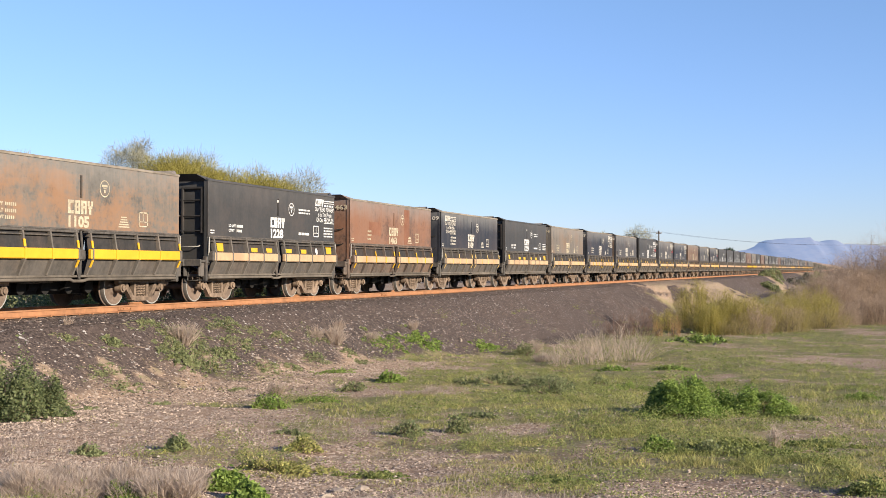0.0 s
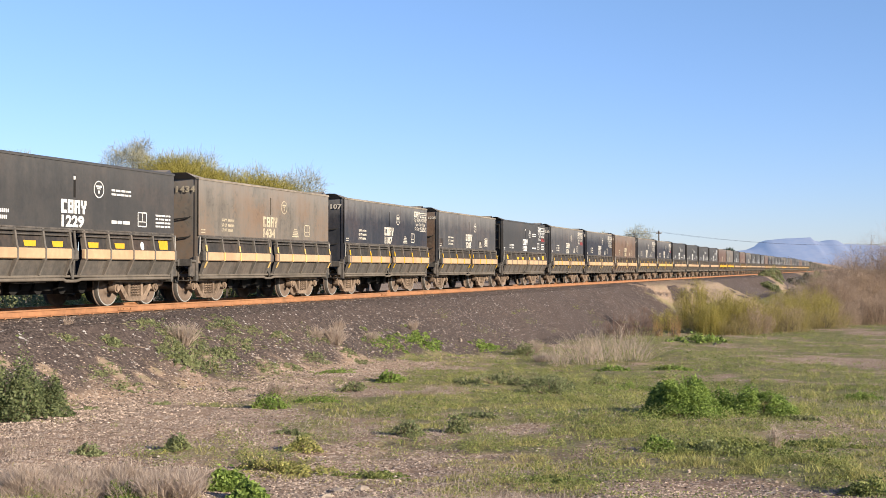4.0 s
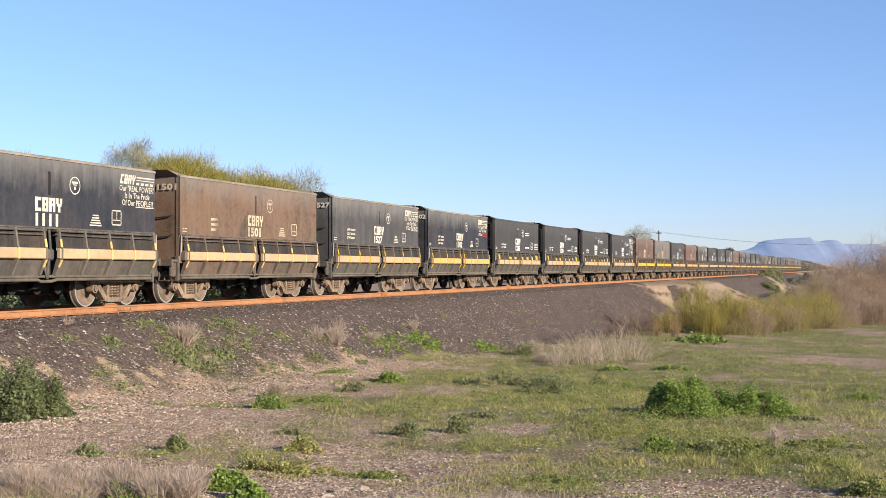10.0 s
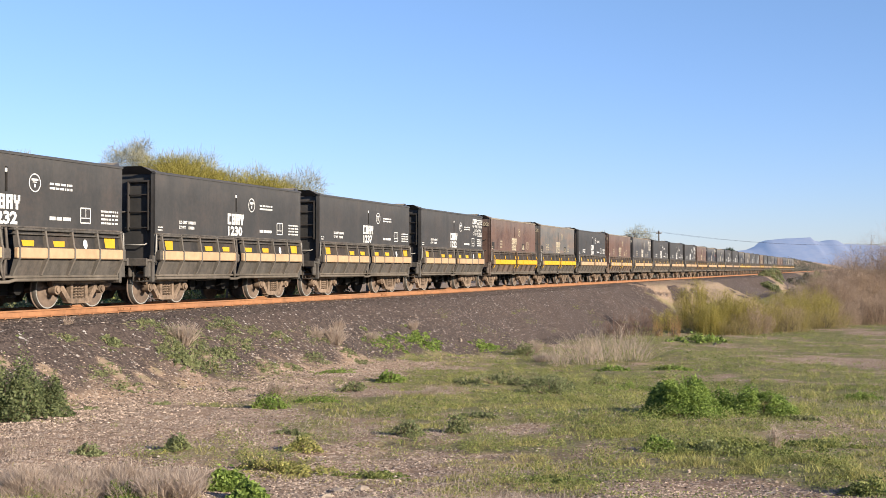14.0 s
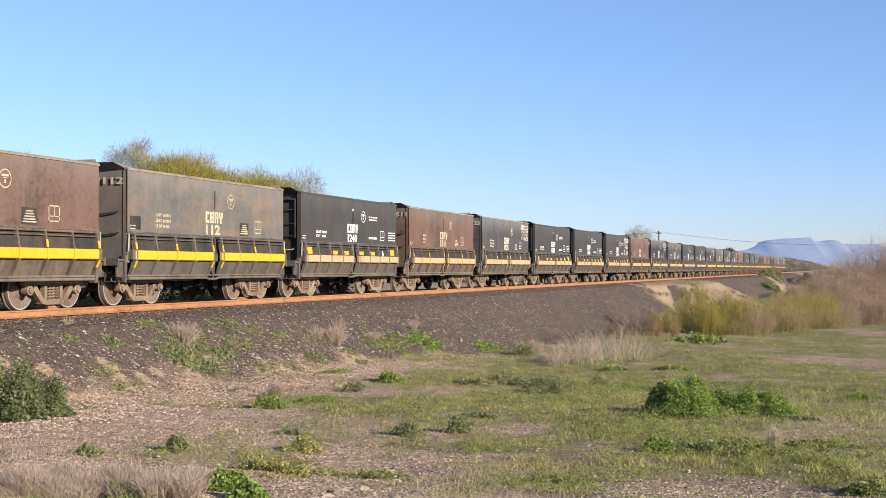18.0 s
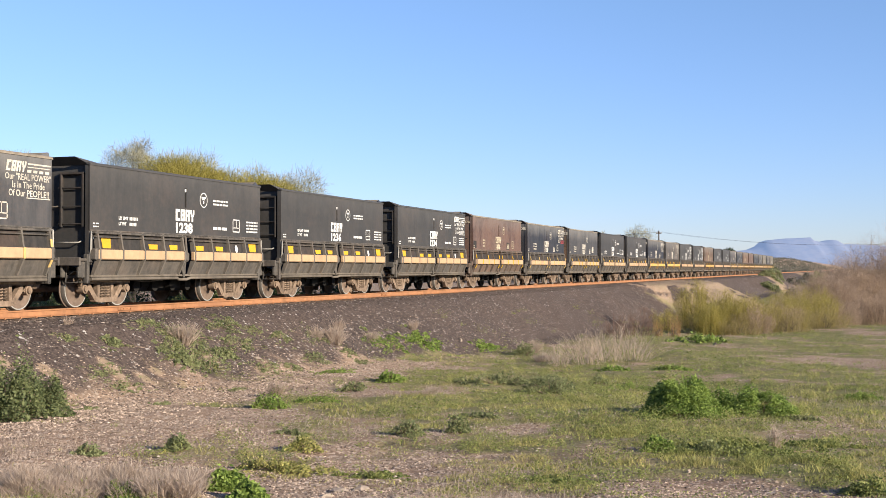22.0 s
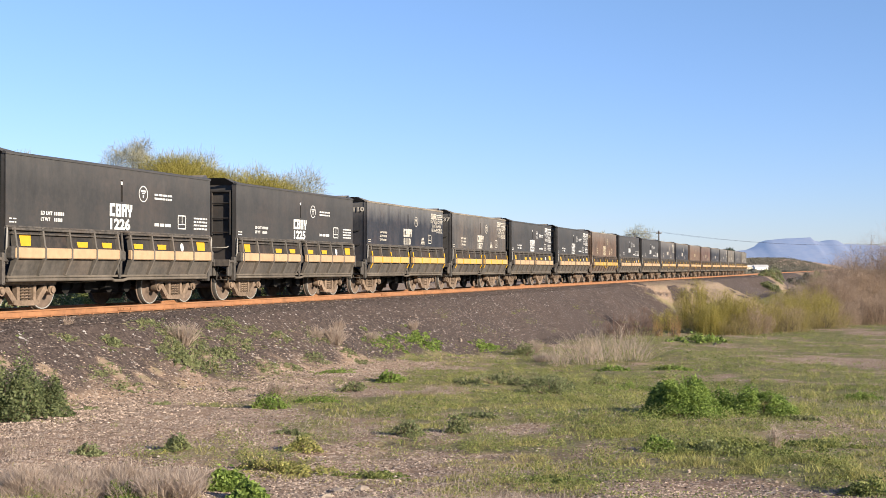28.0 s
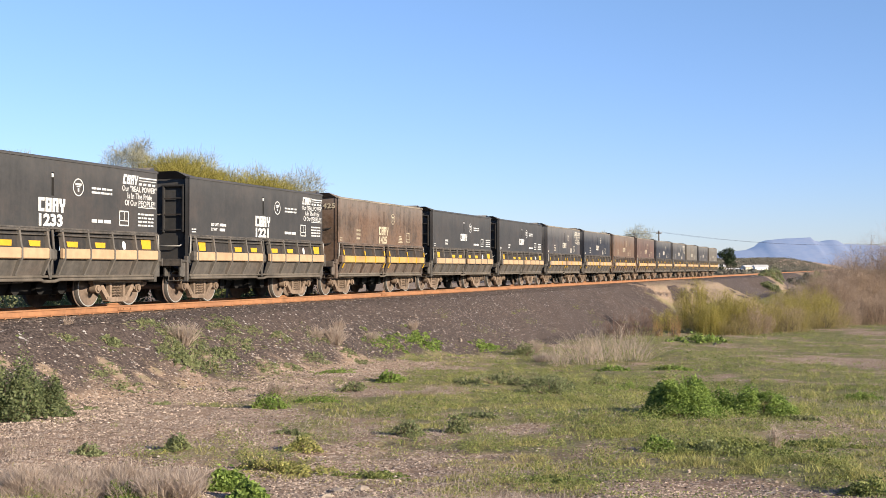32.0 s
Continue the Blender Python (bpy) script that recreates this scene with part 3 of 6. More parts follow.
        part("air_hose", Mesh().tube([(0.35, y(0.3), 0.95), (0.36, y(0.5), 0.6), (0.3, y(0.7), 0.5)], 0.025, 6), M_UNDER, car)
        bogie(car, e * 3.18)
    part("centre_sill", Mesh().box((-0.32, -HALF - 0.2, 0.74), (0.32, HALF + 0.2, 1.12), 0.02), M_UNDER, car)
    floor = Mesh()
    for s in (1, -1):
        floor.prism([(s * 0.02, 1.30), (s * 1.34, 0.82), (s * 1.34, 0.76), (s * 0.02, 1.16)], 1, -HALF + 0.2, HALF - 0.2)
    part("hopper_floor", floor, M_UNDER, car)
    # dark block added so that the gap between the bogies reads black
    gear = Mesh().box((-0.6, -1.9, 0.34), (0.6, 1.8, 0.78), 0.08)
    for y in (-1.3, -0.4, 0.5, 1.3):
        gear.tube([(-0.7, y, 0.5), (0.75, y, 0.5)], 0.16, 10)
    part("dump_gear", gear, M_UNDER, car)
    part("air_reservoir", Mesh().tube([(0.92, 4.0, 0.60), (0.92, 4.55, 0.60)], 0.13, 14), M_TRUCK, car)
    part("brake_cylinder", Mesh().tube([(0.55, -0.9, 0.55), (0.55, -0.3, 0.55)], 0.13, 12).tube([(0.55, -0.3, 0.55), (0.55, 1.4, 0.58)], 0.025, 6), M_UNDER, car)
    part("brake_rod", Mesh().tube([(1.0, -2.1, 0.66), (1.1, -1.4, 0.62), (1.1, -0.6, 0.64)], 0.018, 6), M_FRAME, car)
    return car


def common_markings(style):
    """Marks that all cars of a style share: emblem, stencil rows."""
    out = []
    ring = Mesh()
    n = 24
    cy, cz = 0.97, 2.87
    if style == "N":
        cy, cz = 0.95, 2.90
    for i in range(n):
        a, b = 2 * math.pi * i / n, 2 * math.pi * (i + 1) / n
        ring.add([(cy + r * math.cos(t), cz + r * math.sin(t), 0) for r, t in ((0.210, a), (0.210, b), (0.184, b), (0.184, a))], [(0, 1, 2, 3)])
    plates = bars([(cy - 0.12, cz + 0.045, 0.24, 0.05), (cy - 0.075, cz + 0.005, 0.15, 0.022), (cy - 0.03, cz - 0.10, 0.06, 0.075)])
    ring.add(plates.v, plates.f)
    out.append(("round_emblem", ring))
    rows = stencil_rows(-4.28, 2.03, 0.30, 2, 0.03, 0.045, 3)
    if style == "L":
        rows += [(-2.72 + 0.065 * i, 2.17 - 0.14 * r, 0.045, 0.08) for r in (0, 1) for i in range(6 - r)]
        rows += stencil_rows(1.50, 2.86, 0.85, 2, 0.05, 0.05, 5)
        rows += stencil_rows(3.5, 2.32, 0.72, 4, 0.045, 0.05, 7)
        rows += [(1.5, 2.06, 0.22, 0.08), (1.76, 2.06, 0.2, 0.08), (2.0, 2.06, 0.3, 0.08)]
    else:
        rows += [(-2.74 + 0.065 * i, 2.32 - 0.145 * r, 0.045, 0.075) for r in range(3) for i in range(6 - r // 2)]
        rows += [(1.66 - 0.03 * r, 2.22 - 0.06 * r, 0.24 + 0.06 * r, 0.03) for r in range(5)]
    sq = (2.66, 2.02) if style == "L" else (2.45, 2.02)
    w, h, t = 0.42, 0.38, 0.03
    x, y = sq
    rows += [(x, y, w, t), (x, y + h - t, w, t), (x, y, t, h), (x + w - t, y, t, h), (x, y + 0.12, w, t * 0.7), (x + w / 2, y + 0.12, t * 0.7, h - 0.12)]
    out.append(("data_stencil", bars(rows)))
    texts = (("LD LMT", 2.17, 0.42), ("LT WT", 2.03, 0.34)) if style == "L" else (("CAPY", 2.32, 0.30), ("LD LT", 2.175, 0.30), ("LT WT", 2.03, 0.32))
    for body, z, w in texts:
        t = words(body, 0.085, w, 0.05)
        out.append(("weight_stencil", Mesh().add([(p[0] - (3.2 if style == "L" else 3.1), p[1] + z, 0) for p in t.v], t.f)))
    return out


def letter_block(x, z, w, h, kind):
    """A stencilled mark of the owner, kept to a plain block with slits."""
    if kind == 0:
        return [(x, z, w * 0.45, h), (x + w * 0.45, z, w * 0.55, h * 0.24), (x + w * 0.45, z + h * 0.76, w * 0.55, h * 0.24)]
    if kind in (1, 2):
        sides = [(x, z, w * 0.42, h), (x + w * 0.66, z, w * 0.34, h)]
        return sides + [(x + w * 0.42, z + h * a, w * 0.24, h * b) for a, b in ((0.42, 0.18), (0.8, 0.2), (0.0, 0.22))[:4 - kind]]
    return [(x, z + h * 0.62, w * 0.38, h * 0.38), (x + w * 0.62, z + h * 0.62, w * 0.38, h * 0.38), (x + w * 0.12, z + h * 0.42, w * 0.76, h * 0.2), (x + w * 0.3, z, w * 0.4, h * 0.42)]


# ---- land: one sheet; the track stands on a bank above it
def lattice(ix, iy, seed):
    h = (ix.astype(np.int64) * 374761393 + iy.astype(np.int64) * 668265263 + seed * 144665) & 0x7FFFFFFF
    h = ((h ^ (h >> 13)) * 1274126177) & 0x7FFFFFFF
    return ((h ^ (h >> 16)) & 0xFFFF) / 65535.0


def vnoise(x, y, scale, seed=0, octaves=3):
    """Smooth noise between 0 and 1 over the plan."""
    x, y = np.asarray(x, float) / scale, np.asarray(y, float) / scale
    total, amp, norm = 0.0, 1.0, 0.0
    for o in range(octaves):
        ix, iy = np.floor(x), np.floor(y)
        fx, fy = x - ix, y - iy
        fx, fy = fx * fx * (3 - 2 * fx), fy * fy * (3 - 2 * fy)
        s = seed + o * 17
        v = (lattice(ix, iy, s) * (1 - fx) + lattice(ix + 1, iy, s) * fx) * (1 - fy) + (lattice(ix, iy + 1, s) * (1 - fx) + lattice(ix + 1, iy + 1, s) * fx) * fy
        total, norm = total + amp * v, norm + amp
        amp, x, y = amp * 0.5, x * 2.03 + 11.3, y * 2.03 + 5.7
    return total / norm


def smooth(a, b, x):
    t = np.clip((np.asarray(x, float) - a) / (b - a), 0, 1)
    return t * t * (3 - 2 * t)


def blob(x, y, cx, cy, rx, ry, turn=0.0):
    """1 at the middle of an ellipse on the plan, 0 outside it."""
    c, s = math.cos(radians(turn)), math.sin(radians(turn))
    u, v = (x - cx) * c + (y - cy) * s, -(x - cx) * s + (y - cy) * c
    return 1 - smooth(0.45, 1.0, np.sqrt((u / rx) ** 2 + (v / ry) ** 2))


def shelf(x, y):
    """How far the bank's shoulder is widened by spoil heaps beside the track."""
    near = 4.8 * smooth(90, 101, y) * (1 - smooth(110, 130, y))
    mid = 3.2 * smooth(180, 195, y) * (1 - smooth(225, 245, y)) + 2.5 * smooth(240, 262, y) * (1 - smooth(275, 300, y))
    return near + mid + 5.0 * smooth(330, 380, y) * (1 - smooth(420, 470, y))


def land(x, y):
    """Height of the land at x, y."""
    x, y = np.asarray(x, float), np.asarray(y, float)
    w = -(x - EYE.x) * math.sin(ALPHA) + y * math.cos(ALPHA)
    base = EYE.z - (1.6 + 2.2 * (1 - np.exp(-np.clip(w, 0, 400) / 40)))
    base = base + 2.0 * smooth(130, 420, y)
    base = np.where(x < -6, base * (1 - smooth(6, 14, -x)) + (-1.5) * smooth(6, 14, -x), base)
    base = base + 0.30 * (vnoise(x, y, 7, 3) - 0.5) + 0.11 * (vnoise(x, y, 1.3, 5) - 0.5) + 0.06 * (vnoise(x, y, 0.45, 8) - 0.5)
    base = base + 15.5 * smooth(450, 1700, y) * (0.75 + 0.35 * vnoise(x, y, 260, 9)) * smooth(-5, 75, -x)
    edge = 2.15 + shelf(x, y) * (0.7 + 0.6 * vnoise(x, y, 9, 21)) * (x > 0) + 0.25 * (vnoise(x, y, 3.0, 12) - 0.5)
    drop = np.clip(np.abs(x) - edge, 0, None)
    bank = -0.20 - 0.64 * drop + 0.14 * (vnoise(x, y, 1.1, 31) - 0.5) * smooth(0, 1.0, drop) + 0.04 * (vnoise(x, y, 0.22, 33) - 0.5)
    bank = bank - 0.12 * smooth(edge - 1.0, edge, np.abs(x))
    gully = 0.3 * blob(x, y, 4.5, 71.4, 1.5, 0.4, 62) + 0.4 * blob(x, y, 6.0, 84.0, 4.0, 2.0, -50)
    heap = smooth(0.3, 2.0, shelf(x, y)) * (x > 1.9)
    bank = bank + heap * (1.5 * (vnoise(x, y, 3.4, 35) - 0.5) * smooth(0, 1.5, drop) + 0.25 * (vnoise(x, y, 0.6, 36) - 0.5))
    k = 0.25
    return np.maximum(bank, base) + k * np.exp(-np.abs(bank - base) / k) * 0.3 - gully


def masks(x, y):
    """Shares of dark ballast, bare sandy earth and green growth over the land."""
    z = land(x, y)
    n1, n2, n3 = vnoise(x, y, 5.5, 41), vnoise(x, y, 1.4, 43), vnoise(x, y, 0.5, 47)
    spoil = smooth(90, 97, y) * (1 - smooth(122, 134, y)) + smooth(185, 195, y) * (1 - smooth(228, 240, y)) + smooth(335, 350, y) * (1 - smooth(460, 480, y))
    tip = smooth(0.33 + 0.1 * (y > 150), 0.47 + 0.1 * (y > 150), 0.45 * vnoise(x, y, 4.2, 49) + 0.35 * n2 + 0.2 * n3)
    foot = 3.15 + 4.15 * smooth(18, 66, y) ** 1.3 + 1.2 * (n2 - 0.5)
    soft = 2.9 - 1.6 * smooth(27, 38, y)
    ballast = (1 - smooth(foot - 0.8, foot + soft, np.abs(x) + 1.4 * (n3 - 0.5))) * (1 - spoil * tip * smooth(1.6, 2.6, np.abs(x)))
    sand = 0.9 * spoil * tip * (np.abs(x) < 13)
    for cx, cy, rx, ry, turn, amount in SANDY:
        sand = np.maximum(sand, amount * blob(x, y, cx, cy, rx, ry, turn) * (0.7 + 0.4 * n3))
    ballast = ballast * (1 - 0.95 * sand)
    w = -(x - EYE.x) * math.sin(ALPHA) + y * math.cos(ALPHA)
    r = (x - EYE.x) * math.cos(ALPHA) + y * math.sin(ALPHA)
    side = r / np.maximum(w, 1.0)
    grass = 0.8 * smooth(0.42, 0.66, 0.45 * n1 + 0.35 * n2 + 0.2 * n3 + 0.22 * smooth(-0.12, 0.10, side) - 0.04)
    for cx, cy, rx, ry, turn, amount in BARE:
        grass = grass * (1 - amount * blob(x, y, cx, cy, rx, ry, turn) * (0.6 + 0.6 * n3))
    for cx, cy, rx, ry, turn, amount in LUSH:
        grass = np.maximum(grass, amount * blob(x, y, cx, cy, rx, ry, turn) * (0.5 + 0.7 * n2))
    grass = grass * smooth(2.9, 3.8, x + 0.8 * (n2 - 0.5)) * (1 - 0.8 * spoil) + (0.25 - 0.12 * smooth(250, 450, y)) * (x < -5)
    near = 0.45 + 0.35 * smooth(0.08, 0.26, side)
    grass = grass * (0.45 + 0.55 * smooth(0.30, 0.55, 0.5 * n2 + 0.5 * n3)) * (near + (1 - near) * smooth(13.5, 21, w))
    ballast = np.maximum(ballast, 0.85 * spoil * (1 - tip) * (x < 11))
    return ballast, sand, grass, z


# bare strips of earth and lush green spots on the plan: x, y, half sizes, turn, share
BARE = ((8.0, 15.3, 2.73, 2.11, 18, 0.95),
        (8.9, 18.4, 2.09, 1.72, 18, 0.95),
        (13.3, 13.5, 1.21, 1.46, 18, 0.9),
        (13.0, 17.0, 3.30, 0.85, 57, 0.95),
        (17.5, 12.3, 1.50, 1.75, 18, 1),
        (19.3, 40.5, 1.75, 8.6, 18, 0.85),
        (19.7, 65.9, 2.01, 3.55, 18, 0.9),
        (5.2, 22.7, 3.09, 1.64, 18, 0.9),
        (11.6, 14.7, 1.12, 0.78, 18, 0.6),
        (13.4, 52.0, 0.8, 1.6, 18, 0.7))
LUSH = ((11.1, 17.2, 0.81, 2.65, 18, 0.7),
        (9.7, 21.6, 0.88, 2.71, 18, 0.6),
        (11.5, 14.5, 0.56, 1.65, 18, 0.7),
        (12.9, 15.6, 0.77, 1.52, 18, 0.7),
        (13.5, 13.0, 0.65, 1.18, 18, 0.6),
        (13.5, 17.5, 0.63, 1.29, 18, 0.7),
        (3.7, 26.1, 0.95, 0.59, 18, 0.9),
        (3.0, 26.3, 1.24, 0.42, 18, 0.8),
        (3.4, 29.5, 0.91, 0.52, 18, 0.8),
        (4.2, 35.7, 1.06, 0.69, 18, 0.7),
        (4.0, 39.4, 2.13, 0.76, 18, 1),
        (5.2, 43.9, 2.54, 3.00, 18, 0.95),
        (8.9, 27.5, 1.75, 3.41, 18, 0.9),
        (12.6, 28.0, 1.71, 5.31, 18, 0.85),
        (13.6, 36.5, 1.84, 2.77, 18, 1),
        (17.2, 18.9, 2.13, 2.29, 18, 0.85),
        (13.2, 19.9, 1.14, 1.64, 18, 0.7),
        (3.4, 24.5, 1.94, 0.45, 18, 0.5),
        (12.5, 12.8, 0.52, 1.02, 18, 0.7))


SANDY = ((2.95, 19.9, 0.45, 0.3, 10, 1), (3.1, 18.6, 0.4, 0.3, 10, 0.9), (3.6, 26.9, 0.35, 0.3, 0, 0.9),
         (3.6, 22.8, 0.51, 0.26, -6, 1),
         (4.0, 23.5, 0.25, 0.25, 18, 1),
         (3.4, 20.8, 0.29, 0.25, 18, 0.9),
         (6.6, 28.1, 0.34, 0.91, 18, 0.9),
         (4.4, 28.2, 0.23, 0.25, 18, 0.8),
         (3.8, 24.3, 0.20, 0.25, 18, 0.8),
         (5.8, 28.9, 0.23, 1.28, 18, 0.8),
         (12.1, 24.9, 0.47, 0.67, 18, 0.9))


def axis(*runs):
    """Grid lines: runs of (from, to, step, growth)."""
    out = []
    for a, b, step, grow in runs:
        p = a
        while p < b:
            out.append(p)
            p += step
            step *= grow
    return np.array(sorted(set(round(p, 3) for p in out)))


gx = np.concatenate([-axis((24, 2500, 4, 1.35))[::-1], axis((-24, -4, 1.0, 1.0), (-4, 2, 0.3, 1.0), (2, 15, 0.13, 1.0), (15, 34, 0.25, 1.01), (34, 2500, 1, 1.3))])
gy = np.concatenate([-axis((6, 2500, 3, 1.4))[::-1], axis((-6, 8, 0.8, 1.0), (8, 60, 0.15, 1.0), (60, 200, 0.25, 1.012), (200, 4500, 4, 1.07))])
GX, GY = np.meshgrid(gx, gy)
m_ballast, m_sand, m_grass, GZ = masks(GX.ravel(), GY.ravel())
nx, ny = len(gx), len(gy)
ids = np.arange(nx * ny).reshape(ny, nx)
quads = np.stack([ids[:-1, :-1], ids[:-1, 1:], ids[1:, 1:], ids[1:, :-1]], -1).reshape(-1, 4)


def fast_mesh(name, verts, faces, material, smooth_faces=False):
    """A mesh from arrays; faces all have the same number of corners."""
    me = bpy.data.meshes.new(name)
    n, k = faces.shape
    me.vertices.add(len(verts))
    me.vertices.foreach_set("co", np.ascontiguousarray(verts, dtype=np.float32).ravel())
    me.loops.add(n * k)
    me.loops.foreach_set("vertex_index", np.ascontiguousarray(faces, dtype=np.int32).ravel())
    me.polygons.add(n)
    me.polygons.foreach_set("loop_start", np.arange(0, n * k, k, dtype=np.int32))
    me.polygons.foreach_set("use_smooth", np.full(n, smooth_faces))
    me.update(calc_edges=True)
    me.validate()
    if material:
        me.materials.append(material)
    return me


me = fast_mesh("ground", np.stack([GX.ravel(), GY.ravel(), GZ], -1), quads, M_GROUND, True)
for name, values in (("ballast", m_ballast), ("sand", m_sand), ("grass", m_grass)):
    me.attributes.new(name, "FLOAT", "POINT").data.foreach_set("value", values.astype(np.float32))
tagged(new("ground", me), "dry desert ground with gravel, sparse grass and a railway bank", "ground", kind="structure")


# ---- track
def rail_mesh(y0, y1):
    prof = [(-0.070, -0.172), (0.070, -0.172), (0.070, -0.160), (0.018, -0.142), (0.010, -0.135), (0.010, -0.045), (0.036, -0.036), (0.036, -0.008), (0.028, 0.0),
            (-0.028, 0.0), (-0.036, -0.008), (-0.036, -0.036), (-0.010, -0.045), (-0.010, -0.135), (-0.018, -0.142), (-0.070, -0.160)]
    me = Mesh().prism(prof, 1, y0, y1).data("rail", M_RAIL, M_RAILTOP)
    for p in me.polygons:
        if p.normal.z > 0.9 and p.center.z > -0.02:
            p.material_index = 1
    return me


track = tagged(new("railway_track"), "rusty steel railway track on wooden sleepers in dark ballast", "railway track", kind="structure")
for s in (-1, 1):
    part("rail", rail_mesh(-400, 1400), None, track).location.x = s * 0.755
tie = Mesh().box((-1.3, -0.11, -0.36), (1.3, 0.11, -0.185), 0.015).data("sleeper", M_TIE)
for i in range(300):
    part("sleeper", tie, None, track).location.y = -30 + i * 0.55
joint = Mesh().box((0.768, -0.30, -0.125), (0.798, 0.30, -0.048), 0.006)
for d in (-0.24, -0.08, 0.08, 0.24):
    joint.tube([(0.79, d, -0.085), (0.822, d, -0.085)], 0.018, 6)
jd = joint.data("joint_bar", M_RAIL)
for y in (27.6, 46.0, 64.4):
    part("joint_bar", jd, None, track).location.y = y
spike = Mesh().box((0.825, -0.02, -0.19), (0.865, 0.02, -0.145), 0.005).data("spike", M_RAIL)
for i in range(90):
    part("spike", spike, None, track).location.y = 16.2 + i * 0.55


# ---- small growth and stones, joined
RNG = np.random.default_rng(7)


def blades(px, py, pz, height, width, lean, per=2, rng=RNG):
    """Bent grass blades at the given points: two quads each."""
    n = len(px)
    a, b = rng.uniform(0, 2 * np.pi, n), rng.uniform(0, 2 * np.pi, n)
    h = height * rng.uniform(0.5, 1.25, n)
    l = lean * h * rng.uniform(0.2, 1.3, n)
    base = np.stack([px, py, pz - 0.01], -1)
    side = np.stack([np.cos(a), np.sin(a), np.zeros(n)], -1) * (width * rng.uniform(0.6, 1.4, n))[:, None]
    tilt = np.stack([np.cos(b), np.sin(b), np.zeros(n)], -1) * l[:, None]
    up = np.stack([np.zeros(n), np.zeros(n), h], -1)
    mid = base + 0.35 * tilt + 0.6 * up
    tip = base + tilt + up
    v = np.stack([base - side, base + side, mid + 0.7 * side, mid - 0.7 * side, tip + 0.12 * side, tip - 0.12 * side], 1).reshape(-1, 3)
    k = np.arange(n)[:, None] * 6
    f = np.concatenate([k + np.array([[0, 1, 2, 3]]), k + np.array([[3, 2, 4, 5]])])
    return v, f


def spread(x0, x1, y0, y1, n, rng=RNG):
    """Random points over a stretch of the plan, thinner with distance along it."""
    return rng.uniform(x0, x1, n), y0 + (y1 - y0) * rng.uniform(0, 1, n) ** 1.6


def stuff(name, v, f, mat, label, category):
    return tagged(new(name, fast_mesh(name, v, f, mat)), label, category, kind="stuff")


def fan(n, near, far, rng=RNG):
    """Random points over the open ground before the bank, thinning with distance."""
    w, u = 1 / rng.uniform(1 / far, 1 / near, n), rng.uniform(-0.41, 0.41, n)
    return EYE.x + w * (math.cos(ALPHA) * u - math.sin(ALPHA)), w * (math.cos(ALPHA) + math.sin(ALPHA) * u)


x, y = fan(620000, 8, 85)
bal, snd, grs, z = masks(x, y)
tuft = smooth(0.38, 0.66, vnoise(x, y, 0.34, 93, 2)) * smooth(0.22, 0.60, vnoise(x, y, 1.1, 94))
keep = RNG.uniform(0, 1, len(x)) < np.clip(grs * 1.4 + 0.015, 0, 1) * (1 - bal) * tuft
x, y, z, g = x[keep], y[keep], z[keep], grs[keep]
v, f = blades(x, y, z, (0.018 + 0.058 * g) * (0.30 + 4.2 * vnoise(x, y, 0.4, 91) ** 3 + 0.5 * vnoise(x, y, 2.5, 92)), 0.0030 + y * 0.00010, 1.1)
stuff("grass", v, f, M_GRASS, "short green winter grass in uneven patches", "grass")
x, y = fan(90000, 8, 70)
bal, snd, grs, z = masks(x, y)
dry = vnoise(x, y, 2.2, 71) * (1 - 0.6 * bal)
keep = (RNG.uniform(0, 1, len(x)) < smooth(0.46, 0.72, dry)) & (x > 2.6)
v, f = blades(x[keep], y[keep], z[keep], 0.085, 0.0014 + y[keep] * 0.00007, 1.2)
stuff("dry_grass", v, f, M_DRY, "thin straw-coloured dry grass", "dry grass")


def stones(px, py, pz, size, rng=RNG):
    """Small angular stones."""
    base = np.array([(1, 0, 0), (-0.6, 0.9, 0.1), (-0.7, -0.8, 0), (0.2, 0.1, 0.55)]) + np.array([0, 0, -0.12])
    face = np.array([(0, 1, 3), (1, 2, 3), (2, 0, 3)])
    n = len(px)
    a = rng.uniform(0, 2 * np.pi, n)
    c, s = np.cos(a), np.sin(a)
    v = base[None] * rng.uniform(0.6, 1.4, (n, 4, 1)) * size[:, None, None] * rng.uniform(0.6, 1.3, (n, 1, 3))
    q = np.stack([v[..., 0] * c[:, None] - v[..., 1] * s[:, None], v[..., 0] * s[:, None] + v[..., 1] * c[:, None], v[..., 2]], -1)
    q += np.stack([px, py, pz], -1)[:, None]
    return q.reshape(-1, 3), (np.arange(n)[:, None, None] * 4 + face[None]).reshape(-1, 3)


x, y = spread(0.85, 9, 14, 110, 90000)
bal, snd, grs, z = masks(x, y)
keep = RNG.uniform(0, 1, len(x)) < bal
v, f = stones(x[keep], y[keep], z[keep], RNG.uniform(0.018, 0.05, keep.sum()))
stuff("ballast", v, f, M_STONE, "dark crushed-stone ballast on the railway bank", "ballast")
x, y = spread(0.9, 15, 12, 95, 16000)
bal, snd, grs, z = masks(x, y)
keep = RNG.uniform(0, 1, len(x)) < 0.25 + 0.75 * bal
v, f = stones(x[keep], y[keep], z[keep] + 0.01, 0.010 + 0.026 * RNG.uniform(0, 1, keep.sum()) ** 2)
stuff("pale_stones", v, f, M_PALE_STONE, "pale pebbles scattered over ballast and earth", "stones")
x, y = spread(2.6, 24, 9, 40, 170000)
bal, snd, grs, z = masks(x, y)
keep = RNG.uniform(0, 1, len(x)) < 0.95 * (1 - 0.8 * grs) * (0.55 + 0.45 * vnoise(x, y, 1.7, 77))
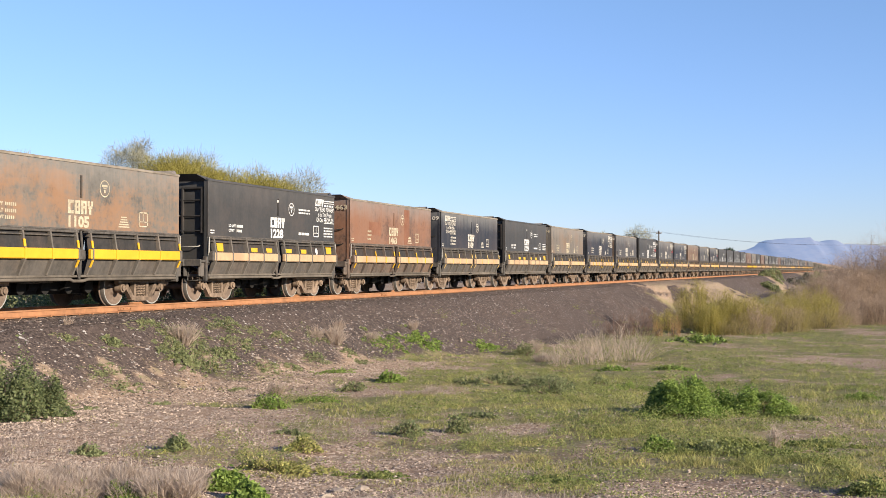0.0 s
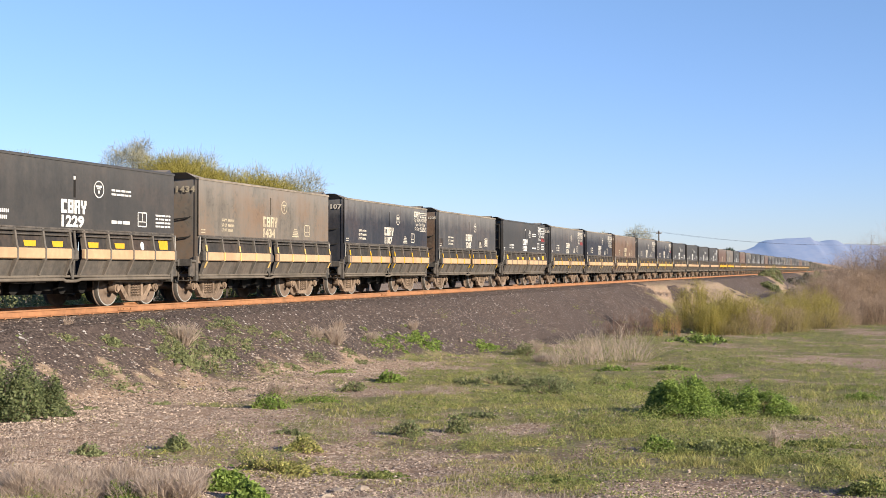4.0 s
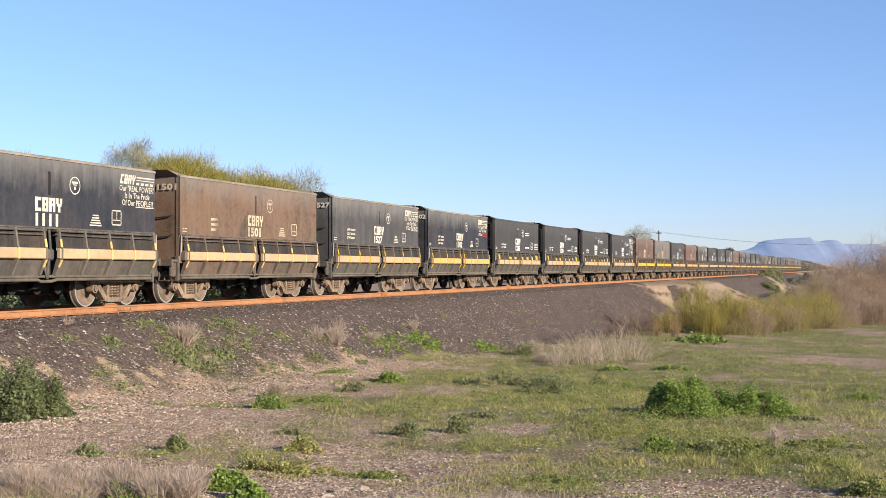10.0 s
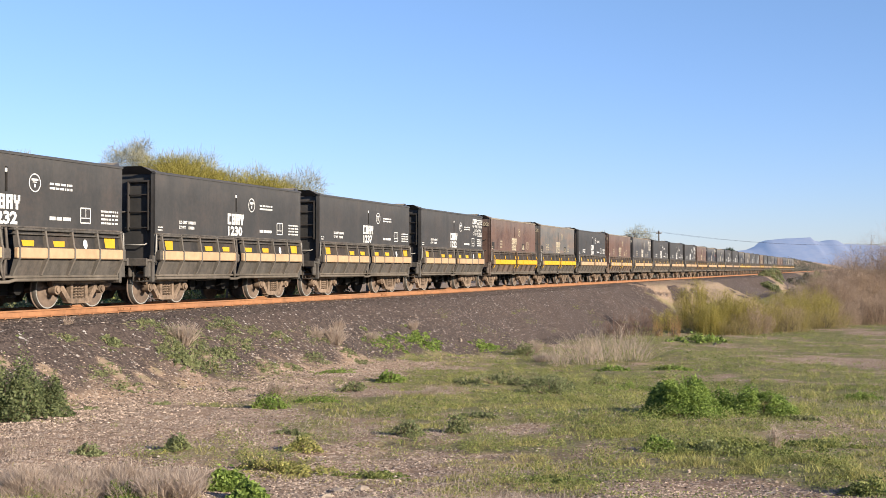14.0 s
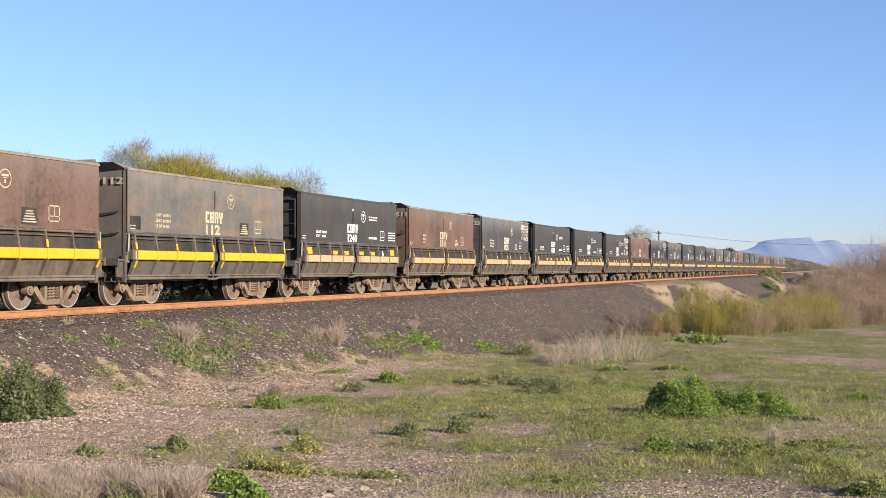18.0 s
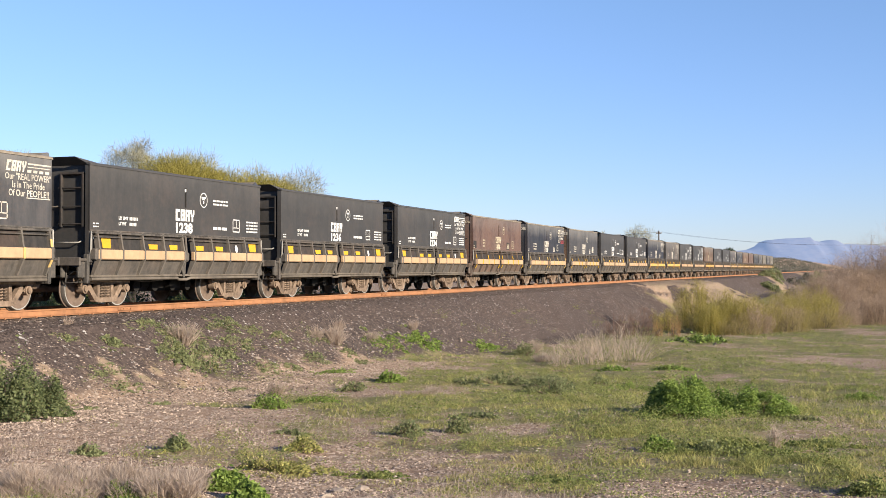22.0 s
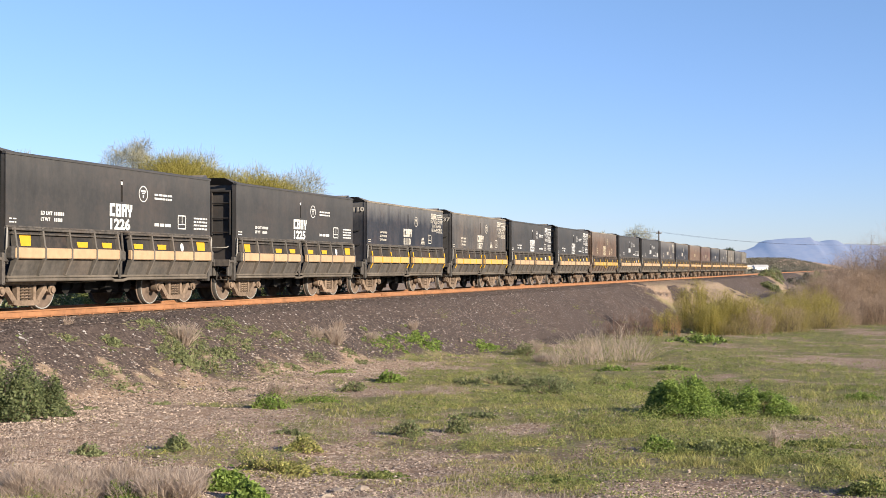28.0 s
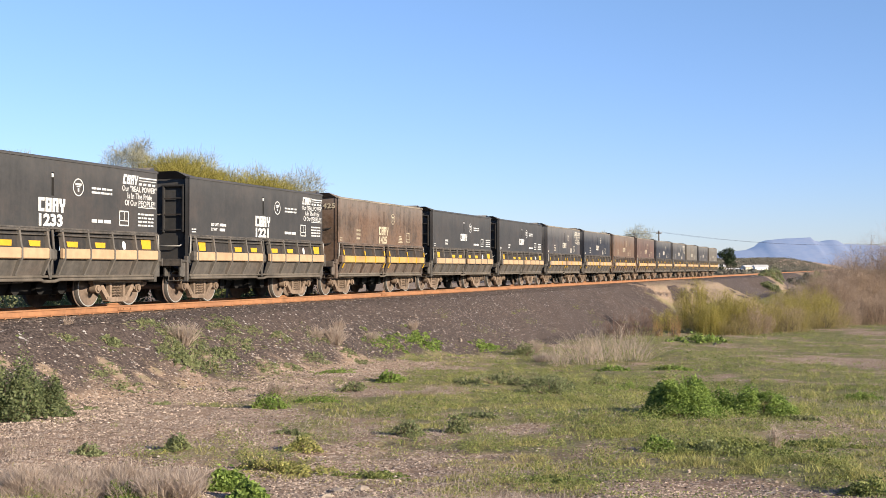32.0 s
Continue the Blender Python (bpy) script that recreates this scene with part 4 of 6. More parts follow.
v, f = stones(x[keep], y[keep], z[keep], 0.005 + 0.020 * RNG.uniform(0, 1, keep.sum()) ** 4)
x, y = spread(8, 24, 9, 22, 90000)
bal, snd, grs, z = masks(x, y)
keep = RNG.uniform(0, 1, len(x)) < (1 - smooth(0.05, 0.35, grs)) * (0.25 + 0.75 * smooth(0.35, 0.6, vnoise(x, y, 2.6, 83)))
near_v, near_f = stones(x[keep], y[keep], z[keep], 0.008 + 0.022 * RNG.uniform(0, 1, keep.sum()) ** 2.5)
v, f = np.concatenate([v, near_v]), np.concatenate([f, near_f + len(v)])
x, y = fan(110000, 8, 22)
bal, snd, grs, z = masks(x, y)
keep = RNG.uniform(0, 1, len(x)) < (1 - smooth(0.14, 0.5, grs)) * (0.45 + 0.55 * vnoise(x, y, 0.8, 84))
near_v, near_f = stones(x[keep], y[keep], z[keep] + 0.002, 0.006 + 0.017 * RNG.uniform(0, 1, keep.sum()) ** 2.5)
v, f = np.concatenate([v, near_v]), np.concatenate([f, near_f + len(v)])
x, y = spread(2.5, 8.5, 14, 60, 130000)
fw = smooth(2.5, 3.1, x) * (1 - smooth(5.5, 8.5, x))
bal, snd, grs, z = masks(x, y)
keep = RNG.uniform(0, 1, len(x)) < fw * (0.3 + 0.7 * vnoise(x, y, 1.2, 79)) * (1 - 0.8 * bal) * (1 - 0.7 * grs)
x, y = x[keep], y[keep]
foot_v, foot_f = stones(x, y, land(x, y), 0.014 + 0.032 * RNG.uniform(0, 1, len(x)) ** 2)
v, f = np.concatenate([v, foot_v]), np.concatenate([f, foot_f + len(v)])
M_PEBBLE = Nodes("earth_pebbles", 0.95)
_i = M_PEBBLE.node("ShaderNodeNewGeometry")
M_PEBBLE = M_PEBBLE.done(M_PEBBLE.mix(M_PEBBLE.mul(_i.outputs["Random Per Island"], 1.35, "POWER"), (0.055, 0.038, 0.029), (0.50, 0.39, 0.305)))
stuff("gravel", v, f, M_PEBBLE, "reddish-tan gravel on bare earth", "gravel")


# ---- plants
def sticks(a, b, ra, rb):
    """Tapered three-sided sticks from points a to points b."""
    d = b - a
    d = d / np.maximum(np.linalg.norm(d, axis=1, keepdims=True), 1e-6)
    ref = np.where(np.abs(d[:, 2:3]) < 0.9, np.array([[0, 0, 1.0]]), np.array([[1.0, 0, 0]]))
    u = np.cross(d, ref)
    u /= np.linalg.norm(u, axis=1, keepdims=True)
    w = np.cross(d, u)
    rings = []
    for p, r in ((a, ra), (b, rb)):
        for j in range(3):
            t = 2 * np.pi * j / 3
            rings.append(p + np.asarray(r).reshape(-1, 1) * (u * np.cos(t) + w * np.sin(t)))
    v = np.stack(rings, 1).reshape(-1, 3)
    k = np.arange(len(a))[:, None] * 6
    f = np.concatenate([k + np.array([[j, (j + 1) % 3, 3 + (j + 1) % 3, 3 + j]]) for j in range(3)])
    return v, f


def ribbons(a, b, ra, rb, rng=RNG):
    """Tapered flat twigs from points a to points b."""
    d = b - a
    u = np.cross(d, rng.normal(size=a.shape))
    u /= np.maximum(np.linalg.norm(u, axis=1, keepdims=True), 1e-6)
    ra, rb = np.asarray(ra).reshape(-1, 1) * 1.15, np.asarray(rb).reshape(-1, 1) * 1.15
    v = np.stack([a - u * ra, a + u * ra, b + u * rb, b - u * rb], 1).reshape(-1, 3)
    return v, np.arange(len(a) * 4).reshape(-1, 4)


def join(*sets):
    o, vs, fs = 0, [], []
    for v, f in sets:
        vs.append(v)
        fs.append(f + o)
        o += len(v)
    return np.concatenate(vs), np.concatenate(fs)


def leaves(p, size, rng, flat=0.5, wide=0.55):
    """Small folded leaves, a quad each, at points p."""
    n = len(p)
    a = rng.normal(size=(n, 3))
    a[:, 2] *= flat
    a /= np.linalg.norm(a, axis=1, keepdims=True)
    b = np.cross(a, rng.normal(size=(n, 3)))
    b /= np.linalg.norm(b, axis=1, keepdims=True)
    s = np.asarray(size).reshape(-1, 1) * rng.uniform(0.6, 1.4, (n, 1))
    v = np.stack([p - a * s, p + b * s * wide, p + a * s, p - b * s * wide], 1).reshape(-1, 3)
    return v, np.arange(n * 4).reshape(-1, 4)


def twig_plant(rng, width, height, count, thick, fork=3, bend=0.35, spread_base=0.35):
    """A shrub of many thin stems that rise from a wide base and fork."""
    n = count
    ang, rad = rng.uniform(0, 2 * np.pi, n), np.sqrt(rng.uniform(0, 1, n)) * width / 2
    p0 = np.stack([np.cos(ang) * rad * spread_base, np.sin(ang) * rad * spread_base, np.full(n, -0.08)], -1)
    rim = 1 - 0.35 * (rad / (width / 2)) ** 2
    lump = 0.35 + 0.95 * vnoise(np.cos(ang) * rad + 50, np.sin(ang) * rad + 50, width * 0.3, int(rng.integers(99)))
    h = height * rim * lump * rng.uniform(0.55, 1.0, n)
    p3 = np.stack([np.cos(ang) * rad, np.sin(ang) * rad, h], -1) + rng.normal(0, 0.05 * width, (n, 3)) * [1, 1, 0.3]
    p1 = p0 + (p3 - p0) * [0.25, 0.25, 0.4] + rng.normal(0, bend * 0.08 * height, (n, 3)) * [1, 1, 0.2]
    p2 = p0 + (p3 - p0) * [0.6, 0.6, 0.75] + rng.normal(0, bend * 0.08 * height, (n, 3)) * [1, 1, 0.2]
    out = [ribbons(p0, p1, np.full(n, thick), np.full(n, thick * 0.8)), ribbons(p1, p2, np.full(n, thick * 0.8), np.full(n, thick * 0.55)),
           ribbons(p2, p3, np.full(n, thick * 0.55), np.full(n, thick * 0.2))]
    for src, k in ((p1, 0.5), (p2, 0.35)):
        for _ in range(fork):
            q = src + rng.normal(0, 0.13 * height, (n, 3)) * [1, 1, 0.4] + [0, 0, k * 0.5 * height]
            q[:, 2] = np.minimum(q[:, 2], height * 1.05)
            out.append(ribbons(src, q, np.full(n, thick * 0.5), np.full(n, thick * 0.15)))
    return join(*out)


def plant(name, x, y, meshes, label, category, group="", sink=0.02, scale=1.0):
    z = float(land(x, y))
    ob = tagged(new(name), label, category, group)
    ob.matrix_basis = pose(x, y, z - sink)
    for pn, (v, f), mat in meshes:
        part(pn, fast_mesh(pn, v, f, mat), None, ob)["kind"] = "stuff"
    return ob


def leafy(rng, width, depth, height, count, leaf, lumps=24, low=False):
    """Dense low weed: leaves on the shell and inside of several lumps."""
    cs = np.stack([rng.uniform(-0.42, 0.42, lumps) * width, rng.uniform(-0.40, 0.40, lumps) * depth, rng.uniform(0.0, 0.6, lumps) ** 1.3 * height], -1)
    rs = rng.uniform(0.14, 0.5, lumps)
    if low:
        cs[:, :2] = rng.normal(0, 0.27, (lumps, 2)) * [width, depth]
        cs[:, 2] *= 0.2
        rs = rng.uniform(0.05, 0.22, lumps)
    wgt = rs ** 1.6 / (rs ** 1.6).sum()
    k = rng.choice(lumps, count, p=wgt)
    d = rng.normal(size=(count, 3))
    d /= np.linalg.norm(d, axis=1, keepdims=True)
    d[:, 2] = np.abs(d[:, 2])
    r = rs[k][:, None] * rng.uniform(0.45, 1.0, (count, 1)) ** 0.6
    r = r * np.where(rng.uniform(0, 1, (count, 1)) < 0.16, rng.uniform(1.0, 1.5, (count, 1)), 1.0)
    p = cs[k] + d * r * [width * 0.42, depth * 0.5, height * 1.05]
    rim = np.sqrt(1 - 0.88 * np.clip((2 * np.abs(p[:, 0]) / width) ** 2 + (2 * np.abs(p[:, 1]) / depth) ** 2, 0, 1))
    p[:, 2] = p[:, 2] * rim
    p[:, 2] *= height / np.percentile(p[:, 2], 98.5)
    return p, leaves(p, leaf * rng.uniform(0.6, 1.7, count), rng, 0.7)


def weed(x, y, width, height, seed, mat=None, leaf=0.035, count=1800, depth=None, label="leafy green weed clump growing on bare ground"):
    rng = np.random.default_rng(seed)
    low = height < 0.3 * width < 0.75
    along, across = (0.55, 1.2) if low and x < 7.5 else (1.3, 0.6) if low else (1.0, 0.85)
    p, lv = leafy(rng, width * along, depth or width * across, height * (0.7 if low else 1.0), count, leaf, 60 if low else 36, low)
    lift = land(x + p[:, 0], y + p[:, 1]) - float(land(x, y))
    p[:, 2] += lift
    lv = (lv[0] + np.repeat(np.stack([lift * 0, lift * 0, lift], -1), 4, axis=0), lv[1])
    tip = p[rng.choice(len(p), 60)]
    foot = tip * [0.3, 0.3, 0]
    foot[:, 2] = land(x + foot[:, 0], y + foot[:, 1]) - float(land(x, y))
    st = sticks(foot, tip, np.full(60, 0.008), np.full(60, 0.004))
    return plant("weed_clump", x, y, [("stem", st, M_TWIG), ("foliage", lv, mat or M_LEAF)], label, "weed", "weeds on the ground")


def dry_tuft(x, y, width, height, seed, count=260, mat=None, thick=0.006, label="pale dry grass tuft with thin stalks"):
    rng = np.random.default_rng(seed)
    return plant("dry_tuft", x, y, [("straw", twig_plant(rng, width, height, count, thick, 2), mat or M_DRY)], label, "dry grass", "dry tufts")


def thicket(rng, width, height, stems, twigs, thick, base=0.75, upright=0.55):
    """Stems that rise from a wide foot, clothed towards their ends in short fine twigs."""
    n = stems
    ang, rad = rng.uniform(0, 2 * np.pi, n), np.sqrt(rng.uniform(0, 1, n)) * width / 2
    lump = 0.60 + 0.65 * vnoise(np.cos(ang) * rad + 50, np.sin(ang) * rad + 50, width * 0.26, int(rng.integers(99)), 2)
    h = height * (1 - 0.45 * (2 * rad / width) ** 2) * lump * rng.uniform(0.7, 1.0, n)
    h *= height * 0.93 / np.percentile(h, 98)
    p0 = np.stack([np.cos(ang) * rad * base, np.sin(ang) * rad * base, np.full(n, -0.08)], -1)
    p2 = np.stack([np.cos(ang) * rad, np.sin(ang) * rad, h], -1) + rng.normal(0, 0.04 * width, (n, 3)) * [1, 1, 0.2]
    p1 = p0 + (p2 - p0) * [0.35, 0.35, 0.55] + rng.normal(0, 0.05 * height, (n, 3)) * [1, 1, 0.2]
    out = [ribbons(p0, p1, np.full(n, thick * 0.8), np.full(n, thick * 0.6), rng), ribbons(p1, p2, np.full(n, thick * 0.6), np.full(n, thick * 0.25), rng)]
    for share, reach, slim in ((0.30, 0.17, 0.45), (0.70, 0.085, 0.34)):
        m = int(twigs * share)
        i, t = rng.integers(0, n, m), rng.beta(1.15, 1.0, (m, 1))
        src = np.where(t < 0.55, p0[i] + (p1 - p0)[i] * t / 0.55, p1[i] + (p2 - p1)[i] * (t - 0.55) / 0.45)
        src = src + rng.normal(0, 0.05 * height, (m, 3)) * [1, 1, 0.5]
        d = rng.normal(size=(m, 3)) * [1, 1, 0.75] + [0, 0, upright]
        d /= np.linalg.norm(d, axis=1, keepdims=True)
        end = src + d * height * reach * rng.uniform(0.4, 1.3, (m, 1))
        end[:, 2] = np.maximum(end[:, 2], 0.0)
        out.append(ribbons(src, end, np.full(m, thick * slim), np.full(m, thick * slim * 0.4), rng))
    return join(*out)


def shrub(x, y, width, height, seed, twigs=6000, mat=None, thick=0.010, label="leafless twiggy brown desert shrub", upright=0.55):
    rng = np.random.default_rng(seed)
    rough = thicket(rng, width, height, max(40, twigs // 40), twigs, thick, upright=upright)
    core = twig_plant(rng, width * 0.5, height * 0.7, 14, thick * 2.2, 1, 0.6, 0.2)
    return plant("shrub", x, y, [("wood", core, M_BARK), ("brushwood", rough, mat or M_TWIG)], label, "shrub", "shrubs beside the track")


def tree(x, y, height, width, seed, mat, twigs, label, thick=0.007, puffs=26, low=0.45, trunk=0.10, feather=1.0):
    """Forking trunk; a lumpy crown of many fine twigs round puffs, thinning out to a feathery rim."""
    rng = np.random.default_rng(seed)
    z0, top = height * low, height * 0.97
    out, turn = np.sqrt(rng.uniform(0, 1, puffs)), rng.uniform(0, 2 * np.pi, puffs)
    size = width * rng.uniform(0.11, 0.19, puffs)
    lift = (1 - 0.95 * out ** 2.6) ** 0.6 * rng.uniform(0.80, 1.0, puffs) * np.where(rng.uniform(0, 1, puffs) < 0.3, 0.7, 1.0)
    c = np.stack([out * np.cos(turn) * width * 0.42, out * np.sin(turn) * width * 0.42, z0 + lift * (top - z0)], -1)
    c[:, 2] -= 0.75 * size
    wood = []
    for k in range(3):
        wood.append((np.array([rng.normal(0, 0.1), rng.normal(0, 0.1), -0.2]), np.array([*(rng.normal(0, 0.08, 2) * width), z0 * 0.8]), trunk, trunk * 0.6))
    for p in c:
        f = wood[int(rng.integers(3))][1]
        m = f + (p - f) * 0.55 + rng.normal(0, 0.05, 3) * width
        wood += [(f, m, trunk * 0.5, trunk * 0.28), (m, p, trunk * 0.28, trunk * 0.10)]
        for _ in range(5):
            wood.append((p, p + rng.normal(0, 0.09, 3) * width * [1, 1, 0.7] + [0, 0, 0.04 * width], trunk * 0.10, trunk * 0.03))
    a, b, ra, rb = (np.array(t) for t in zip(*wood))
    share = size ** 2 / (size ** 2).sum()
    k = rng.choice(puffs, twigs, p=share)
    d = rng.normal(size=(twigs, 3))
    d /= np.linalg.norm(d, axis=1, keepdims=True)
    src = c[k] + d * (size[k][:, None] * rng.uniform(0, 1, (twigs, 1)) ** 0.45) * [1, 1, 0.85]
    way = d * 0.7 + rng.normal(0, 0.55, (twigs, 3)) + [0, 0, 0.35]
    way /= np.linalg.norm(way, axis=1, keepdims=True)
    end = src + way * size[k][:, None] * rng.uniform(0.15, 0.6, (twigs, 1)) * feather
    ob = tagged(new("tree"), label, "tree", "trees behind the track")
    ob.matrix_basis = pose(x, y, float(land(x, y)) - 0.1)
    part("trunk", fast_mesh("trunk", *sticks(a, b, ra, rb), M_BARK), None, ob)
    part("crown", fast_mesh("crown", *ribbons(src, end, np.full(twigs, thick), np.full(twigs, thick * 0.35), rng), mat), None, ob)["kind"] = "stuff"
    return ob


M_ROCK = plain("weathered_rock", (0.27, 0.22, 0.175), 0.4, 14.0, 0.95, bump=0.5, dirt=(0.16, 0.12, 0.09))


def rock(x, y, w, d, h, seed, label="pale weathered rock lying on the ground"):
    """An irregular stone, half sunk in the earth."""
    rng = np.random.default_rng(seed)
    bm = bmesh.new()
    bmesh.ops.create_icosphere(bm, subdivisions=2, radius=1.0)
    for p in bm.verts:
        k = 1 + 0.55 * noise.noise(p.co * 1.3 + Vector((seed, 0, 0))) + 0.25 * noise.noise(p.co * 3.1 + Vector((0, seed, 0)))
        p.co = Vector((p.co.x * w / 2 * k, p.co.y * d / 2 * k, max(-0.3, p.co.z) * h * k))
    me = bpy.data.meshes.new("rock")
    bm.to_mesh(me)
    bm.free()
    me.materials.append(M_ROCK)
    ob = tagged(new("rock", me), label, "rock", "rocks on the ground")
    ob.matrix_basis = pose(x, y, float(land(x, y)), 0, 0, float(rng.uniform(0, 180)))
    return ob


# ---- plants by place: weeds and tufts on the near ground
weed(2.64, 29.60, 1.68, 0.19, 101, M_OLIVELEAF, 0.02, 1600)
weed(2.89, 27.12, 1.70, 0.20, 102, M_OLIVELEAF, 0.02, 1800)
weed(3.19, 25.82, 1.36, 0.17, 103, M_OLIVELEAF, 0.02, 1500)
weed(3.65, 26.23, 1.51, 0.17, 104, M_OLIVELEAF, 0.02, 1600)
weed(2.35, 26.17, 1.25, 0.15, 105, M_OLIVELEAF, 0.02, 1000)
weed(3.37, 28.88, 1.49, 0.19, 106, M_OLIVELEAF, 0.02, 1300)
weed(3.71, 22.48, 1.33, 0.11, 107, M_OLIVELEAF, 0.018, 1200)
weed(4.31, 28.66, 1.32, 0.16, 108, M_OLIVELEAF, 0.018, 1000)
weed(3.43, 33.71, 1.53, 0.15, 109, M_OLIVELEAF, 0.02, 900)
weed(5.43, 30.83, 1.39, 0.17, 110, None, 0.018, 1200)
weed(10.77, 28.40, 1.63, 0.37, 111, M_OLIVELEAF, 0.024, 1800)
weed(17.37, 16.20, 1.09, 0.22, 112, M_LOWWEED, 0.02, 2600)
weed(13.96, 28.87, 1.20, 0.19, 113, None, 0.02, 1200)
weed(18.39, 17.02, 0.82, 0.15, 114, M_LOWWEED, 0.02, 1800)
weed(13.63, 13.04, 0.78, 0.12, 115, M_LOWWEED, 0.016, 1800)
weed(15.75, 13.01, 0.74, 0.10, 116, M_LOWWEED, 0.016, 1800)
weed(3.30, 31.70, 0.97, 0.20, 117, M_OLIVELEAF, 0.022, 700)
weed(4.27, 31.88, 1.12, 0.20, 118, M_OLIVELEAF, 0.02, 800)
weed(4.22, 34.45, 0.86, 0.19, 119, M_OLIVELEAF, 0.02, 600)
weed(2.59, 22.66, 0.61, 0.11, 120, M_OLIVELEAF, 0.02, 500)
weed(2.92, 30.69, 0.94, 0.14, 121, M_OLIVELEAF, 0.02, 600)
weed(3.97, 26.34, 1.09, 0.22, 122, M_OLIVELEAF, 0.02, 1200)
weed(3.40, 26.78, 1.26, 0.23, 123, M_OLIVELEAF, 0.02, 1200)
weed(4.72, 34.15, 0.75, 0.18, 124, M_OLIVELEAF, 0.02, 500)
weed(4.22, 22.55, 0.96, 0.11, 125, M_OLIVELEAF, 0.018, 800)
weed(4.44, 30.07, 0.91, 0.14, 126, M_OLIVELEAF, 0.02, 700)
weed(2.74, 26.56, 0.70, 0.13, 127, M_OLIVELEAF, 0.02, 500)
weed(4.12, 38.04, 2.25, 0.24, 128, None, 0.022, 1800)
weed(8.85, 21.91, 0.77, 0.16, 129, None, 0.018, 1200)
weed(5.77, 24.42, 0.63, 0.11, 130, M_OLIVELEAF, 0.018, 500)
weed(5.60, 19.14, 0.72, 0.09, 131, M_OLIVELEAF, 0.018, 800)
weed(10.89, 16.66, 0.51, 0.14, 132, M_OLIVELEAF, 0.018, 900)
weed(12.45, 13.10, 0.95, 0.25, 133, M_GRASS, 0.012, 4200)
weed(11.88, 14.94, 0.50, 0.20, 134, M_GRASS, 0.014, 1500)
weed(9.73, 13.21, 0.36, 0.14, 135, M_OLIVELEAF, 0.018, 900)
weed(6.08, 20.86, 0.55, 0.10, 136, M_OLIVELEAF, 0.018, 500)
weed(5.74, 16.77, 1.20, 0.93, 137, M_DUSKLEAF, 0.02, 11000)
weed(5.90, 17.51, 0.76, 0.62, 138, M_DUSKLEAF, 0.019, 5500)
weed(8.50, 20.60, 0.58, 0.28, 139, None, 0.017, 2038)
weed(10.52, 13.94, 0.32, 0.21, 140, M_OLIVELEAF, 0.017, 1668)
weed(12.64, 11.40, 0.47, 0.22, 141, None, 0.017, 3970)
weed(12.02, 10.46, 0.39, 0.16, 142, None, 0.017, 3225)
weed(13.24, 10.82, 0.44, 0.18, 143, None, 0.017, 3225)
weed(16.15, 20.39, 1.34, 0.56, 144, None, 0.016, 36000)
weed(16.60, 21.33, 0.77, 0.40, 145, None, 0.015, 6000)
weed(17.21, 21.36, 1.34, 0.41, 146, None, 0.015, 15000)
weed(12.87, 29.74, 0.42, 0.25, 147, M_OLIVELEAF, 0.025, 500)
weed(13.79, 35.56, 0.98, 0.20, 148, None, 0.03, 800)
weed(12.28, 54.24, 1.85, 0.49, 149, None, 0.045, 900)
weed(13.18, 17.51, 0.39, 0.26, 150, M_OLIVELEAF, 0.017, 1668)
weed(8.34, 24.95, 0.55, 0.22, 151, M_OLIVELEAF, 0.017, 1297)
weed(12.46, 26.35, 1.24, 0.40, 152, M_OLIVELEAF, 0.017, 3555)
weed(18.90, 26.35, 0.71, 0.21, 153, None, 0.017, 2729)
weed(16.44, 15.88, 0.44, 0.20, 154, None, 0.017, 2565)
weed(17.07, 16.03, 0.80, 0.21, 155, M_OLIVELEAF, 0.017, 3157)
weed(18.98, 12.60, 0.50, 0.15, 156, M_LOWWEED, 0.012, 2600)
weed(4.19, 40.90, 2.20, 0.29, 157, None, 0.035, 1500)
weed(5.10, 45.83, 1.76, 0.28, 158, None, 0.04, 900)
weed(3.71, 27.66, 1.00, 0.23, 159, M_OLIVELEAF, 0.03, 800)
weed(3.70, 25.75, 0.94, 0.27, 160, M_OLIVELEAF, 0.03, 900)
weed(2.83, 24.01, 0.77, 0.18, 161, M_OLIVELEAF, 0.03, 600)
weed(7.28, 43.63, 0.83, 0.41, 162, M_OLIVELEAF, 0.035, 700)
weed(12.59, 16.93, 0.50, 0.22, 163, M_OLIVELEAF, 0.017, 1562)
weed(12.99, 19.32, 0.65, 0.17, 164, M_OLIVELEAF, 0.017, 1562)
weed(18.01, 20.77, 0.55, 0.15, 165, M_OLIVELEAF, 0.017, 1215)
weed(12.15, 35.15, 0.82, 0.21, 166, None, 0.03, 700)
weed(8.07, 27.86, 0.82, 0.25, 167, None, 0.028, 900)
dry_tuft(3.07, 26.67, 0.98, 0.78, 168, 150)
dry_tuft(3.71, 34.43, 0.95, 0.72, 169, 180)
dry_tuft(7.25, 44.38, 1.26, 0.76, 170, 260)
dry_tuft(10.87, 37.66, 2.64, 1.34, 171, 95)
dry_tuft(11.86, 39.82, 2.76, 1.47, 172, 80)
dry_tuft(10.35, 36.06, 1.53, 0.95, 173, 60)
dry_tuft(11.21, 39.09, 2.54, 1.64, 174, 50)
dry_tuft(9.11, 38.88, 0.92, 0.44, 175, 160)
dry_tuft(7.36, 23.18, 0.52, 0.45, 176, 160)
dry_tuft(3.22, 35.88, 0.54, 0.54, 177, 90)
dry_tuft(1.99, 23.49, 0.38, 0.25, 178, 60)
dry_tuft(3.60, 41.62, 0.61, 0.53, 179, 80)
dry_tuft(10.45, 24.01, 0.47, 0.30, 180, 100)
